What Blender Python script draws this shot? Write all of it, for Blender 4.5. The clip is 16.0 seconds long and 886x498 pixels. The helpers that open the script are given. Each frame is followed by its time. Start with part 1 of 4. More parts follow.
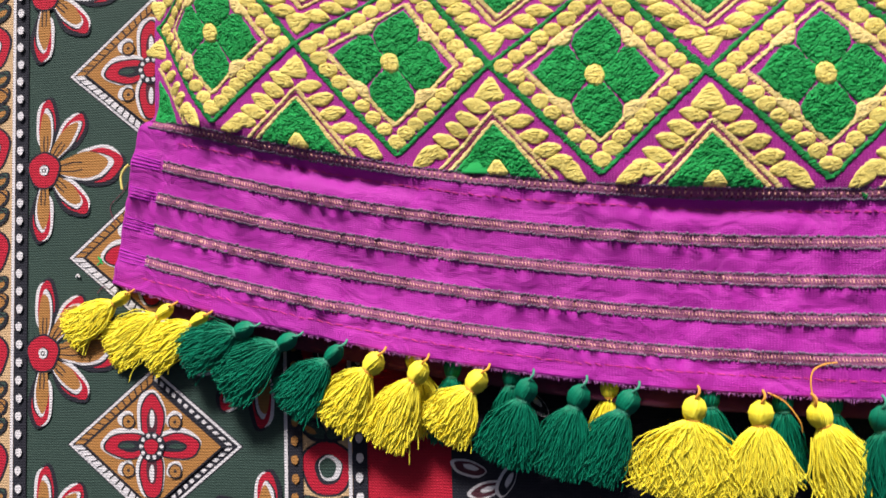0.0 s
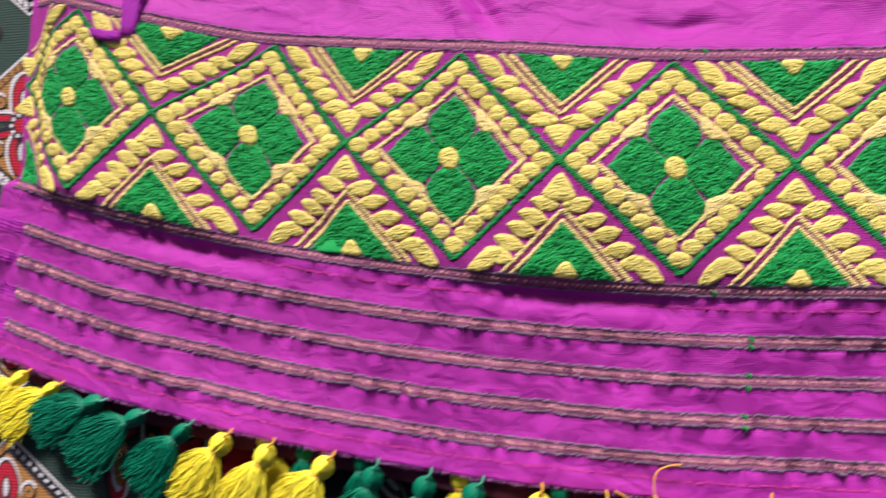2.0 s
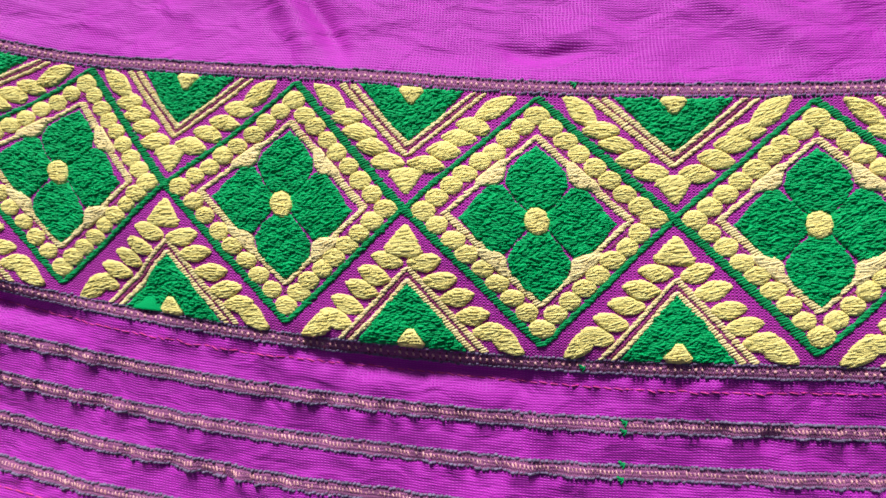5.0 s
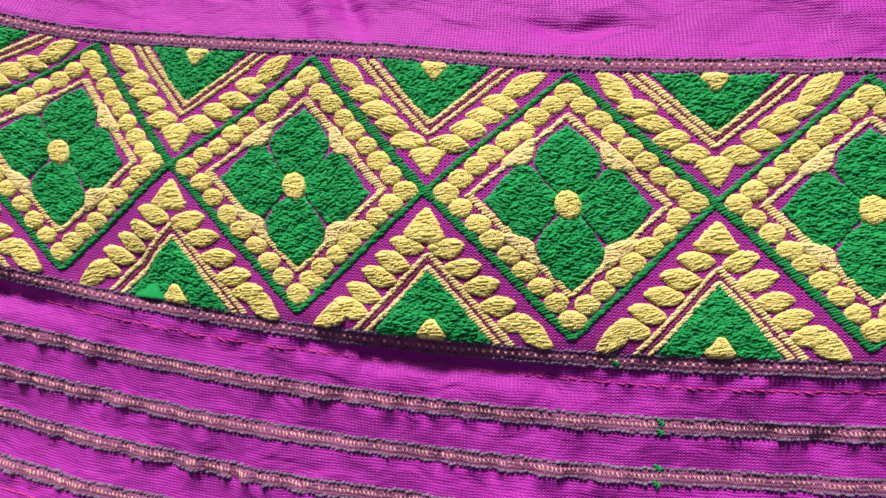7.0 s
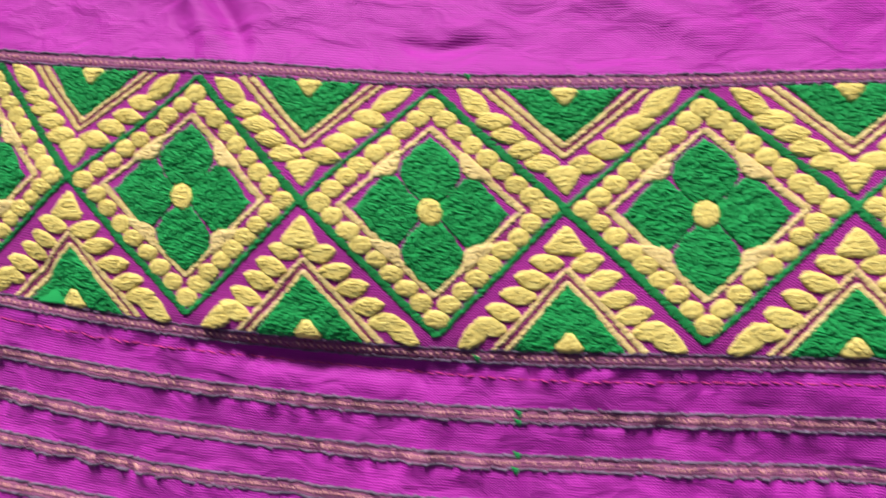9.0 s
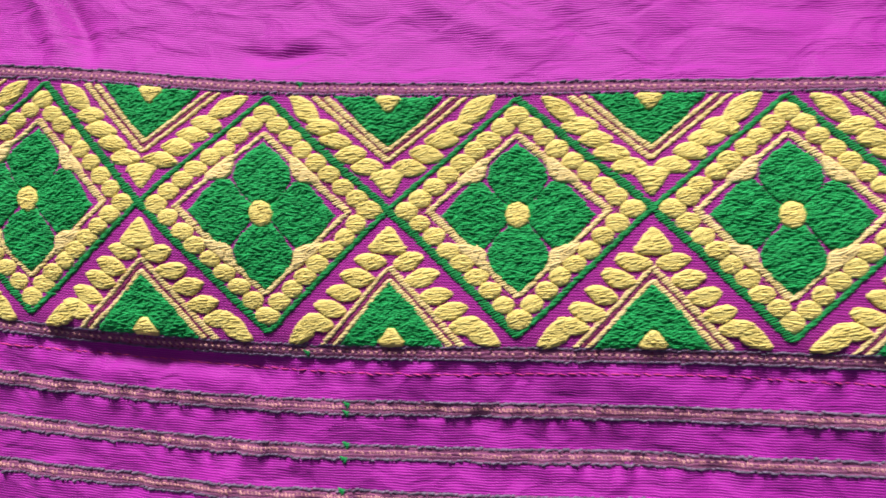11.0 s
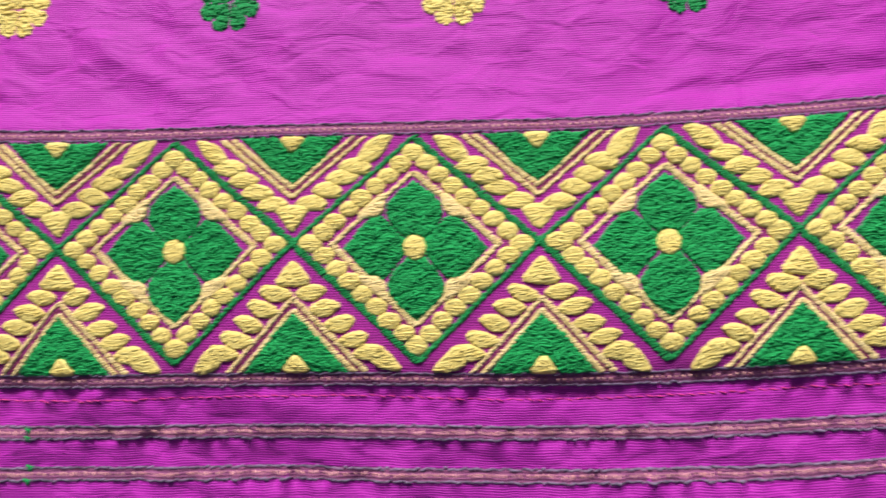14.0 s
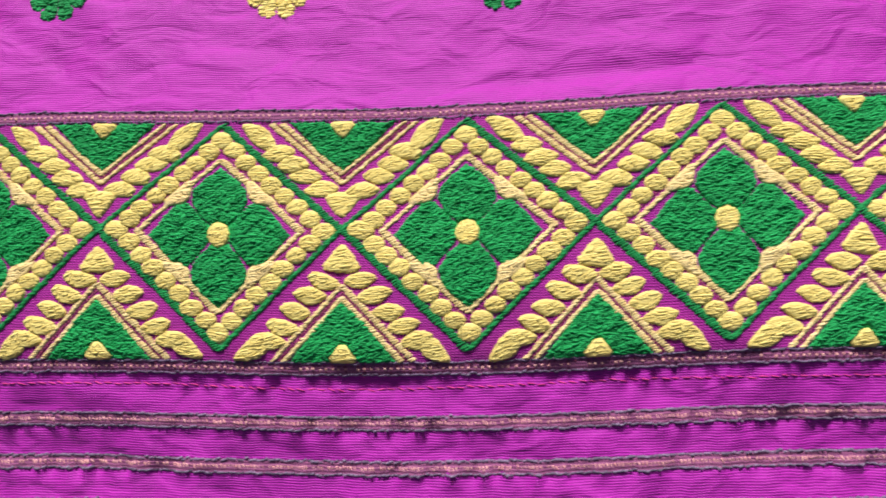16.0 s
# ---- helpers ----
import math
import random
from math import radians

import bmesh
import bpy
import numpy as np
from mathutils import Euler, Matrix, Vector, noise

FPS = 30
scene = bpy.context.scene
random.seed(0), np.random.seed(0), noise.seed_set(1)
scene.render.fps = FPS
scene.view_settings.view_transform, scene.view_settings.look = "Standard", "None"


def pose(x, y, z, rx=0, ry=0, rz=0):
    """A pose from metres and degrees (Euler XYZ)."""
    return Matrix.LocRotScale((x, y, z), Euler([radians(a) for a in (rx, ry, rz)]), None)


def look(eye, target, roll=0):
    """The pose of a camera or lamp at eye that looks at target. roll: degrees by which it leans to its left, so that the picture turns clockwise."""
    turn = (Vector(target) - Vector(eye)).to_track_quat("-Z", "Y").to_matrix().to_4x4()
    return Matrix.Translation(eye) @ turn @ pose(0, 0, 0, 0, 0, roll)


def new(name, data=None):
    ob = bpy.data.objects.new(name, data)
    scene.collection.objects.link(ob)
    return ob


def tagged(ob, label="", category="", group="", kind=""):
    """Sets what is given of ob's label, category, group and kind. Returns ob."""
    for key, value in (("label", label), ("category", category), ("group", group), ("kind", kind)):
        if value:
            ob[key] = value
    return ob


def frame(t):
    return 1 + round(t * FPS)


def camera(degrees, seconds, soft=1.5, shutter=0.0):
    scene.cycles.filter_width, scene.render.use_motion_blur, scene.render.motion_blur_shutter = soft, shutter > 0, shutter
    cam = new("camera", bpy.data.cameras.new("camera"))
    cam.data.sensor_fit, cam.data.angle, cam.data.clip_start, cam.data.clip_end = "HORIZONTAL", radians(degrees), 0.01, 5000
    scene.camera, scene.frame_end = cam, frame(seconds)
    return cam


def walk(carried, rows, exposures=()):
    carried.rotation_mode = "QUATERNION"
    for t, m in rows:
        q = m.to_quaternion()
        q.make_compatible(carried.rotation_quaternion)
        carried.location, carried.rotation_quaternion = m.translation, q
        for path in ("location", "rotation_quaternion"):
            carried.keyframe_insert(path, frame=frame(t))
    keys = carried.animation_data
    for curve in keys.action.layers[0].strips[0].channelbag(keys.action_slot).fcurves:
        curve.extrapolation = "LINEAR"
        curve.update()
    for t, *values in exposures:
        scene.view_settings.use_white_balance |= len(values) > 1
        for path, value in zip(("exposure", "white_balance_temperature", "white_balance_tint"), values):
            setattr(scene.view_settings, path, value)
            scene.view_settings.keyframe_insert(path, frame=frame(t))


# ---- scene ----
cam = camera(68.0, 16.0, soft=1.6, shutter=1.0)
# seconds, eye (m), Euler XYZ (degrees); the camera looks down on the cloth
PATH = [
    (0, 0.14710, -0.07664, 0.26816, 2.746, 8.682, -1.457),
    (0.5, 0.14968, -0.07244, 0.26764, 3.408, 8.886, -0.840),
    (1, 0.15860, -0.06808, 0.26476, 3.370, 8.941, -0.121),
    (1.5, 0.17879, -0.05629, 0.25983, 3.258, 8.081, -0.005),
    (2, 0.20311, -0.04716, 0.25447, 3.783, 7.920, 0.168),
    (2.5, 0.21890, -0.04384, 0.24432, 4.312, 7.323, 0.579),
    (3, 0.22995, -0.03237, 0.23563, 3.006, 7.276, 0.409),
    (3.5, 0.24044, -0.02534, 0.22816, 2.717, 7.147, 0.457),
    (4, 0.24897, -0.02295, 0.22331, 2.970, 7.007, 0.578),
    (4.2, 0.25161, -0.02298, 0.22204, 3.242, 7.026, 0.629),
    (6.3, 0.24867, -0.02987, 0.19871, 5.357, 7.287, 0.727),
    (6.5, 0.24639, -0.03032, 0.20027, 5.474, 7.610, 0.776),
    (7, 0.24380, -0.03193, 0.19880, 5.254, 7.345, 1.245),
    (7.5, 0.24851, -0.02978, 0.20191, 4.940, 7.543, 1.352),
    (8, 0.26002, -0.02774, 0.20745, 5.313, 7.476, 1.599),
    (8.5, 0.27134, -0.02625, 0.20737, 5.111, 7.439, 1.038),
    (9, 0.28460, -0.03053, 0.20876, 4.985, 6.965, 0.550),
    (9.2, 0.29094, -0.03343, 0.20841, 5.370, 6.714, 0.627),
    (11.3, 0.34346, -0.03302, 0.21540, 5.431, 5.314, 0.228),
    (11.5, 0.34911, -0.03290, 0.21607, 5.160, 5.309, 0.427),
    (12, 0.36564, -0.03232, 0.21495, 5.115, 5.473, 0.108),
    (12.5, 0.38430, -0.03012, 0.21662, 5.036, 5.117, -0.096),
    (13, 0.40627, -0.02625, 0.21972, 5.145, 4.372, -0.635),
    (13.5, 0.42833, -0.02437, 0.22520, 5.360, 4.151, -0.897),
    (14, 0.44911, -0.02219, 0.22480, 4.674, 3.825, -1.264),
    (14.5, 0.46536, -0.02241, 0.22239, 4.877, 3.128, -1.465),
    (15, 0.48317, -0.02363, 0.22097, 4.874, 3.254, -1.154),
    (15.5, 0.50001, -0.02830, 0.21899, 5.410, 3.358, -0.729),
    (16, 0.51508, -0.03451, 0.21959, 6.704, 3.539, -0.394),
]
EXPOSURES = [
    (0.0, 0.14, 6450, 10),
    (1.5, 0.10, 6450, 11),
    (2.5, 0.0, 5950, 11),
    (3.0, 0.0, 5550, 11),
    (3.5, 0.0, 5300, 9),
    (4.2, 0.0, 5120, 9),
    (6.3, -0.08, 6100, 12),
    (9.0, -0.03, 6120, 13),
    (12.5, -0.04, 5980, 16),
    (16.0, -0.02, 5980, 16),
]
walk(cam, [(t, pose(x, y, z, rx, ry, rz)) for t, x, y, z, rx, ry, rz in PATH], EXPOSURES)

# ---- light: a bright soft sky, and a broad soft sun from the cloth's upper side ----
SUN_ELEVATION, SUN_AZIMUTH = 36.0, -6.0      # azimuth: degrees from +y towards +x
world = bpy.data.worlds.new("sky")
scene.world = world
world.use_nodes = True
wn = world.node_tree
sky = wn.nodes.new("ShaderNodeTexSky")
sky.sky_type, sky.sun_disc = "NISHITA", False
sky.sun_elevation, sky.sun_rotation = radians(SUN_ELEVATION), radians(SUN_AZIMUTH)
sky.air_density, sky.dust_density, sky.ozone_density = 0.5, 6.0, 0.3
wn.links.new(sky.outputs[0], wn.nodes["Background"].inputs[0])
wn.nodes["Background"].inputs[1].default_value = 0.060
sun_data = bpy.data.lights.new("sun", "SUN")
sun_data.energy, sun_data.angle, sun_data.color = 5.6, radians(11), (1.0, 0.95, 0.88)
sun = new("sun", sun_data)
el, az = radians(SUN_ELEVATION), radians(SUN_AZIMUTH)
toward = Vector((math.sin(az) * math.cos(el), math.cos(az) * math.cos(el), math.sin(el)))
sun.matrix_world = look(tuple(toward * 3), (0, 0, 0))


# ---- materials ----
def nodes_of(name):
    m = bpy.data.materials.new(name)
    m.use_nodes = True
    nt = m.node_tree
    return m, nt, nt.nodes["Principled BSDF"]


def add(nt, kind, **values):
    n = nt.nodes.new(kind)
    for key, value in values.items():
        n.inputs[key.replace("_", " ")].default_value = value
    return n


def mix(nt, fac, a, b):
    n = nt.nodes.new("ShaderNodeMix")
    n.data_type = "RGBA"
    for slot, v in ((0, fac), (6, a), (7, b)):
        if isinstance(v, bpy.types.NodeSocket):
            nt.links.new(v, n.inputs[slot])
        elif slot == 0:
            n.inputs[0].default_value = v
        else:
            n.inputs[slot].default_value = (*v, 1)
    return n.outputs[2]


def math_node(nt, op, a, b=None):
    n = nt.nodes.new("ShaderNodeMath")
    n.operation = op
    for k, v in enumerate((a, b)):
        if v is None:
            continue
        if isinstance(v, bpy.types.NodeSocket):
            nt.links.new(v, n.inputs[k])
        else:
            n.inputs[k].default_value = v
    return n.outputs[0]


def thread(name, dark, light, rough=0.75, sheen=0.12, fibre=2600.0):
    """Cotton embroidery yarn: each stitch a little lighter or darker, with fine fibres."""
    m, nt, bsdf = nodes_of(name)
    geo = nt.nodes.new("ShaderNodeNewGeometry")
    tex = nt.nodes.new("ShaderNodeTexCoord")
    fine = add(nt, "ShaderNodeTexNoise", Scale=fibre, Detail=2.0)
    broad = add(nt, "ShaderNodeTexNoise", Scale=90.0, Detail=2.0)
    nt.links.new(tex.outputs["Object"], fine.inputs["Vector"])
    nt.links.new(tex.outputs["Object"], broad.inputs["Vector"])
    both = math_node(nt, "MULTIPLY_ADD", geo.outputs["Random Per Island"], 0.5)
    nt.nodes[-1].inputs[2].default_value = 0.0
    fac = math_node(nt, "ADD", both, math_node(nt, "MULTIPLY", broad.outputs["Fac"], 0.25))
    fac = math_node(nt, "ADD", fac, math_node(nt, "MULTIPLY", fine.outputs["Fac"], 0.25))
    nt.links.new(mix(nt, fac, dark, light), bsdf.inputs["Base Color"])
    bsdf.inputs["Roughness"].default_value = rough
    bsdf.inputs["Sheen Weight"].default_value = sheen
    bsdf.inputs["Sheen Tint"].default_value = (*light, 1)
    bsdf.inputs["Specular IOR Level"].default_value = 0.25
    bump = add(nt, "ShaderNodeBump", Strength=0.5, Distance=0.0003)
    nt.links.new(fine.outputs["Fac"], bump.inputs["Height"])
    nt.links.new(bump.outputs[0], bsdf.inputs["Normal"])
    return m


YELLOW = thread("yellow yarn", (0.63, 0.47, 0.10), (0.88, 0.77, 0.26))
PALE = thread("pale yellow yarn", (0.70, 0.51, 0.17), (0.90, 0.75, 0.36))
GREEN = thread("green yarn", (0.005, 0.17, 0.035), (0.022, 0.44, 0.110))
LATTICE = thread("deep green yarn", (0.006, 0.16, 0.035), (0.018, 0.32, 0.080))
GREY = thread("slate yarn", (0.035, 0.024, 0.045), (0.25, 0.18, 0.28))
PINK = thread("pink yarn", (0.52, 0.20, 0.20), (0.85, 0.50, 0.42))
ROSE = thread("rose yarn", (0.42, 0.02, 0.16), (0.62, 0.06, 0.24))
TASSEL_YELLOW = thread("yellow tassel yarn", (1.0, 0.76, 0.015), (1.0, 0.92, 0.10), 0.55, 0.5)
TASSEL_GREEN = thread("green tassel yarn", (0.000, 0.075, 0.043), (0.002, 0.24, 0.135), 0.55, 0.05)
ORANGE = thread("orange thread", (0.60, 0.24, 0.03), (0.85, 0.42, 0.08))
COUCH = thread("dark rose yarn", (0.14, 0.015, 0.07), (0.36, 0.07, 0.15))
TEAL = thread("pale teal thread", (0.02, 0.16, 0.11), (0.10, 0.38, 0.27))
MAROON = thread("maroon yarn", (0.10, 0.012, 0.035), (0.20, 0.03, 0.07))


def woven(name, warp, weft, pitch=(0.00080, 0.00062), strength=0.9, uv=True, rough=0.62, crumple=0.0, sheen=0.05, deep=0.00050, check=0.42):
    """Plain weave: two yarn colours crossing, slubs along the weft, a slow change of depth."""
    m, nt, bsdf = nodes_of(name)
    if uv:
        src = nt.nodes.new("ShaderNodeUVMap")
        src.uv_map = "weave"
        vec = src.outputs[0]
    else:
        vec = nt.nodes.new("ShaderNodeTexCoord").outputs["Object"]
    wob = add(nt, "ShaderNodeTexNoise", Scale=130.0, Detail=3.0)
    nt.links.new(vec, wob.inputs["Vector"])
    sep = nt.nodes.new("ShaderNodeSeparateXYZ")
    nt.links.new(vec, sep.inputs[0])
    w = math_node(nt, "MULTIPLY", wob.outputs["Fac"], 0.0015)
    u = math_node(nt, "ADD", sep.outputs[0], w)
    v = math_node(nt, "ADD", sep.outputs[1], w)
    su = math_node(nt, "SINE", math_node(nt, "MULTIPLY", u, 2 * math.pi / pitch[0]))
    sv = math_node(nt, "SINE", math_node(nt, "MULTIPLY", v, 2 * math.pi / pitch[1]))
    over = math_node(nt, "MULTIPLY", su, sv)
    over01 = math_node(nt, "MULTIPLY_ADD", over, 0.5)
    nt.nodes[-1].inputs[2].default_value = 0.5
    slub = add(nt, "ShaderNodeTexNoise", Scale=1.0, Detail=3.0)
    scaled = nt.nodes.new("ShaderNodeVectorMath")
    scaled.operation = "MULTIPLY"
    nt.links.new(vec, scaled.inputs[0])
    scaled.inputs[1].default_value = (60, 1000, 1)
    nt.links.new(scaled.outputs[0], slub.inputs["Vector"])
    fac = math_node(nt, "MULTIPLY_ADD", over01, check)
    nt.nodes[-1].inputs[2].default_value = 0.30 - check / 2
    fac = math_node(nt, "ADD", fac, math_node(nt, "MULTIPLY_ADD", slub.outputs["Fac"], 0.22))
    nt.nodes[-2].inputs[2].default_value = 0.10
    fac = math_node(nt, "ADD", fac, math_node(nt, "MULTIPLY", sv, 0.13))
    nt.links.new(mix(nt, fac, warp, weft), bsdf.inputs["Base Color"])
    bsdf.inputs["Roughness"].default_value = rough
    bsdf.inputs["Sheen Weight"].default_value = sheen
    bsdf.inputs["Specular IOR Level"].default_value = 0.28
    bsdf.inputs["Sheen Tint"].default_value = (*[min(1.0, 0.50 + 0.7 * c) for c in weft], 1)
    h = math_node(nt, "ADD", math_node(nt, "ADD", math_node(nt, "MULTIPLY", over01, check * 1.8), math_node(nt, "MULTIPLY", sv, 0.22)), math_node(nt, "MULTIPLY", slub.outputs["Fac"], 0.45))
    bump = add(nt, "ShaderNodeBump", Strength=strength, Distance=deep)
    nt.links.new(h, bump.inputs["Height"])
    nt.links.new(bump.outputs[0], bsdf.inputs["Normal"])
    if crumple:
        # soft creases left by handling, longer across the weave than along it
        stretch = nt.nodes.new("ShaderNodeVectorMath")
        stretch.operation = "MULTIPLY"
        nt.links.new(vec, stretch.inputs[0])
        stretch.inputs[1].default_value = (62, 105, 1)
        folds = add(nt, "ShaderNodeTexNoise", Scale=1.0, Detail=2.0, Roughness=0.45, Distortion=0.7)
        nt.links.new(stretch.outputs[0], folds.inputs["Vector"])
        soft = add(nt, "ShaderNodeBump", Strength=1.0, Distance=crumple)
        nt.links.new(folds.outputs["Fac"], soft.inputs["Height"])
        nt.links.new(soft.outputs[0], bump.inputs["Normal"])
    return m


CLOTH = woven("purple handloom cotton", (0.150, 0.003, 0.138), (0.575, 0.023, 0.485), (0.00115, 0.00088), 1.0, rough=0.55, crumple=0.0025, sheen=0.12, check=0.30, deep=0.00028)
GROUND = woven("magenta ribbed border ground", (0.13, 0.004, 0.095), (0.58, 0.026, 0.44), (0.00125, 0.00088), 1.0)
# the shawl's lower layers, with the shade below the hem put into the colour
UNDER = woven("maroon cloth darkened for shade", (0.07, 0.005, 0.03), (0.16, 0.014, 0.07))
RIBBON = woven("mauve ribbon ground", (0.15, 0.03, 0.11), (0.42, 0.13, 0.27), (0.0007, 0.0012), 0.8)


def printed(name, colour, vary=0.35):
    """Dye printed on plain cotton: thread lines show through and the ink is uneven."""
    dark = tuple(c * (1 - vary) for c in colour)
    light = tuple(min(1, c * (1 + vary * 0.6)) for c in colour)
    return woven(name, dark, light, (0.00150, 0.00130), 1.0, uv=False, rough=0.85, deep=0.0004, check=0.30)


P_GREEN = printed("print dark green", (0.031, 0.059, 0.051), 0.75)
P_RED = printed("print red", (0.40, 0.008, 0.030), 0.35)
P_BROWN = printed("print ochre brown", (0.34, 0.155, 0.045))
P_WHITE = printed("print off white", (0.60, 0.57, 0.62), 0.28)
P_BLACK = printed("print black", (0.014, 0.014, 0.024), 0.3)
P_SAND = printed("print sand", (0.50, 0.33, 0.19), 0.2)
P_MAROON = printed("print maroon", (0.07, 0.018, 0.03))


# ---- mesh helpers ----
def mesh_part(name, verts, faces, mats, parent=None, label="", index=None, smooth=True, uv=None):
    """One mesh object from arrays; mats: a material or a list with a material index per face."""
    me = bpy.data.meshes.new(name)
    me.from_pydata([tuple(v) for v in np.asarray(verts, float).tolist()], [], [tuple(f) for f in faces])
    for m in (mats if isinstance(mats, (list, tuple)) else [mats]):
        me.materials.append(m)
    if index is not None:
        me.polygons.foreach_set("material_index", np.asarray(index, np.int32))
    me.polygons.foreach_set("use_smooth", np.full(len(me.polygons), smooth))
    if uv is not None:
        layer = me.uv_layers.new(name="weave")
        loops = np.empty(len(me.loops), np.int32)
        me.loops.foreach_get("vertex_index", loops)
        layer.data.foreach_set("uv", np.asarray(uv, np.float32)[loops].ravel())
    me.update()
    ob = new(name, me)
    if parent is not None:
        ob.parent = parent
    return tagged(ob, label) if label else ob


def share(name, me, m, parent, label=""):
    ob = new(name, me)
    ob.parent = parent
    ob.matrix_basis = m
    return tagged(ob, label) if label else ob


rng = np.random.default_rng(7)
RING = np.array([(-1, 0.0), (-0.45, 0.9), (0.45, 0.9), (1, 0.0)])
STATIONS = np.array([(-1, 0.30), (-0.55, 0.95), (0.55, 0.95), (1, 0.30)])


def stitches(centre, along, half, wide, high):
    """Raised lens-shaped stitches in the cloth's plane. centre, along: n x 2; half, wide, high: n.
    Returns flat coordinates with a height, and faces."""
    n = len(centre)
    along = along / np.linalg.norm(along, axis=1)[:, None]
    side = np.stack([-along[:, 1], along[:, 0]], 1)
    k, r = len(STATIONS), len(RING)
    verts = np.empty((n, k, r, 3))
    for a, (s, f) in enumerate(STATIONS):
        for b, (o, z) in enumerate(RING):
            verts[:, a, b, :2] = centre + along * (half * s)[:, None] + side * (wide * 0.5 * o * f)[:, None]
            verts[:, a, b, 2] = high * z * f - 0.0001
    base = np.array([(a * r + b, (a + 1) * r + b, (a + 1) * r + b + 1, a * r + b + 1) for a in range(k - 1) for b in range(r - 1)])
    faces = (base[None] + (np.arange(n) * k * r)[:, None, None]).reshape(-1, 4)
    return verts.reshape(-1, 3), faces[:, ::-1]


def inside(poly, p):
    poly = np.asarray(poly)
    x, y = p[:, 0], p[:, 1]
    hit = np.zeros(len(p), bool)
    for (x0, y0), (x1, y1) in zip(poly, np.roll(poly, -1, 0)):
        cross = (y0 > y) != (y1 > y)
        hit ^= cross & (x < (x1 - x0) * (y - y0) / ((y1 - y0) or 1e-12) + x0)
    return hit


def fill(poly, holes=(), pitch=0.00092, length=0.0032, angle=8.0, high=0.0011, wild=0.10, pad=0.0):
    """Rows of satin stitches that fill an outline, staggered from row to row."""
    poly = np.asarray(poly)
    ca, sa = math.cos(radians(angle)), math.sin(radians(angle))
    turn = np.array([(ca, sa), (-sa, ca)])
    q = poly @ turn.T
    out_c, out_h = [], []
    for row, y in enumerate(np.arange(q[:, 1].min() + pitch / 2, q[:, 1].max(), pitch)):
        xs = np.arange(q[:, 0].min(), q[:, 0].max(), 0.0002)
        line = np.stack([xs, np.full(len(xs), y)], 1) @ turn
        ok = inside(poly, line)
        for hole in holes:
            ok &= ~inside(hole, line)
        edge = np.flatnonzero(np.diff(np.r_[0, ok.astype(int), 0]))
        for a, b in zip(edge[::2], edge[1::2]):
            x0, x1 = xs[a], xs[min(b, len(xs) - 1)]
            cuts = [x0]
            x = x0 + length * rng.uniform(0.35, 1.1)
            while x < x1 - length * 0.3:
                cuts.append(x)
                x += length * rng.uniform(0.75, 1.25)
            cuts.append(x1)
            for c, d in zip(cuts, cuts[1:]):
                if d - c > 0.0003:
                    out_c.append(((c + d) / 2, y + rng.normal(0, pitch * 0.10)))
                    out_h.append((d - c) / 2 * 1.06 + 0.0001)
    c = np.array(out_c) @ turn
    n = len(c)
    tilt = radians(angle) + rng.normal(0, wild, n)
    along = np.stack([np.cos(tilt), np.sin(tilt)], 1)
    v, f = stitches(c, along, np.array(out_h), pitch * rng.uniform(1.4, 2.1, n), high * rng.uniform(0.40, 1.25, n))
    if pad:
        v[:, 2] += mound(poly, v[:, :2], pad) + 0.00034 * ripple(v[:, 0], v[:, 1], 21, 0.0042)
        return merged((v, f), pillow(poly, pad * 0.85, 3, 0))
    return v, f


def cord(path, width, spacing=0.0009, slant=38.0, high=0.0009, closed=False, jitter=0.08):
    """A laid cord along a path: one rounded strip, ridged by its slanted stitches."""
    path = np.asarray(path, float)
    if closed:
        path = np.vstack([path, path[:1]])
    seg = np.linalg.norm(np.diff(path, axis=0), axis=1)
    total = np.r_[0, np.cumsum(seg)]
    n = int(total[-1] / (spacing / 3))
    s = np.linspace(0, total[-1], n, endpoint=not closed)
    at = lambda q: np.stack([np.interp(q % total[-1] if closed else q, total, path[:, k]) for k in (0, 1)], 1)
    d = at(s + 0.0007) - at(s - 0.0007)
    d /= np.linalg.norm(d, axis=1)[:, None]
    c = at(s)
    side = np.stack([-d[:, 1], d[:, 0]], 1)
    wander = np.convolve(rng.normal(0, 1, n + 40), np.ones(41) / 41, "valid")[:n] * 0.0007
    uneven = 1 + 0.12 * np.convolve(rng.normal(0, 1, n + 2), np.ones(3) / 3, "valid")[:n]
    across = np.array([-1, -0.72, -0.3, 0.3, 0.72, 1])
    lifted = np.array([0, 0.72, 1.0, 1.0, 0.72, 0])
    verts = np.empty((n, 6, 3))
    for b, (o, z) in enumerate(zip(across, lifted)):
        m = 0.5 + 0.5 * np.cos(2 * math.pi * (s / spacing) + o * 2.2 * math.copysign(1, slant))
        verts[:, b, :2] = c + side * (o * width / 2 * (0.86 + 0.20 * m) * uneven + wander)[:, None]
        verts[:, b, 2] = high * z * (0.62 + 0.42 * m) * uneven - (0.0003 if z == 0 else 0)
    i = np.arange(n if closed else n - 1)
    j = (i + 1) % n
    faces = np.concatenate([np.stack([i * 6 + b, j * 6 + b, j * 6 + b + 1, i * 6 + b + 1], 1) for b in range(5)])
    return verts.reshape(-1, 3), faces


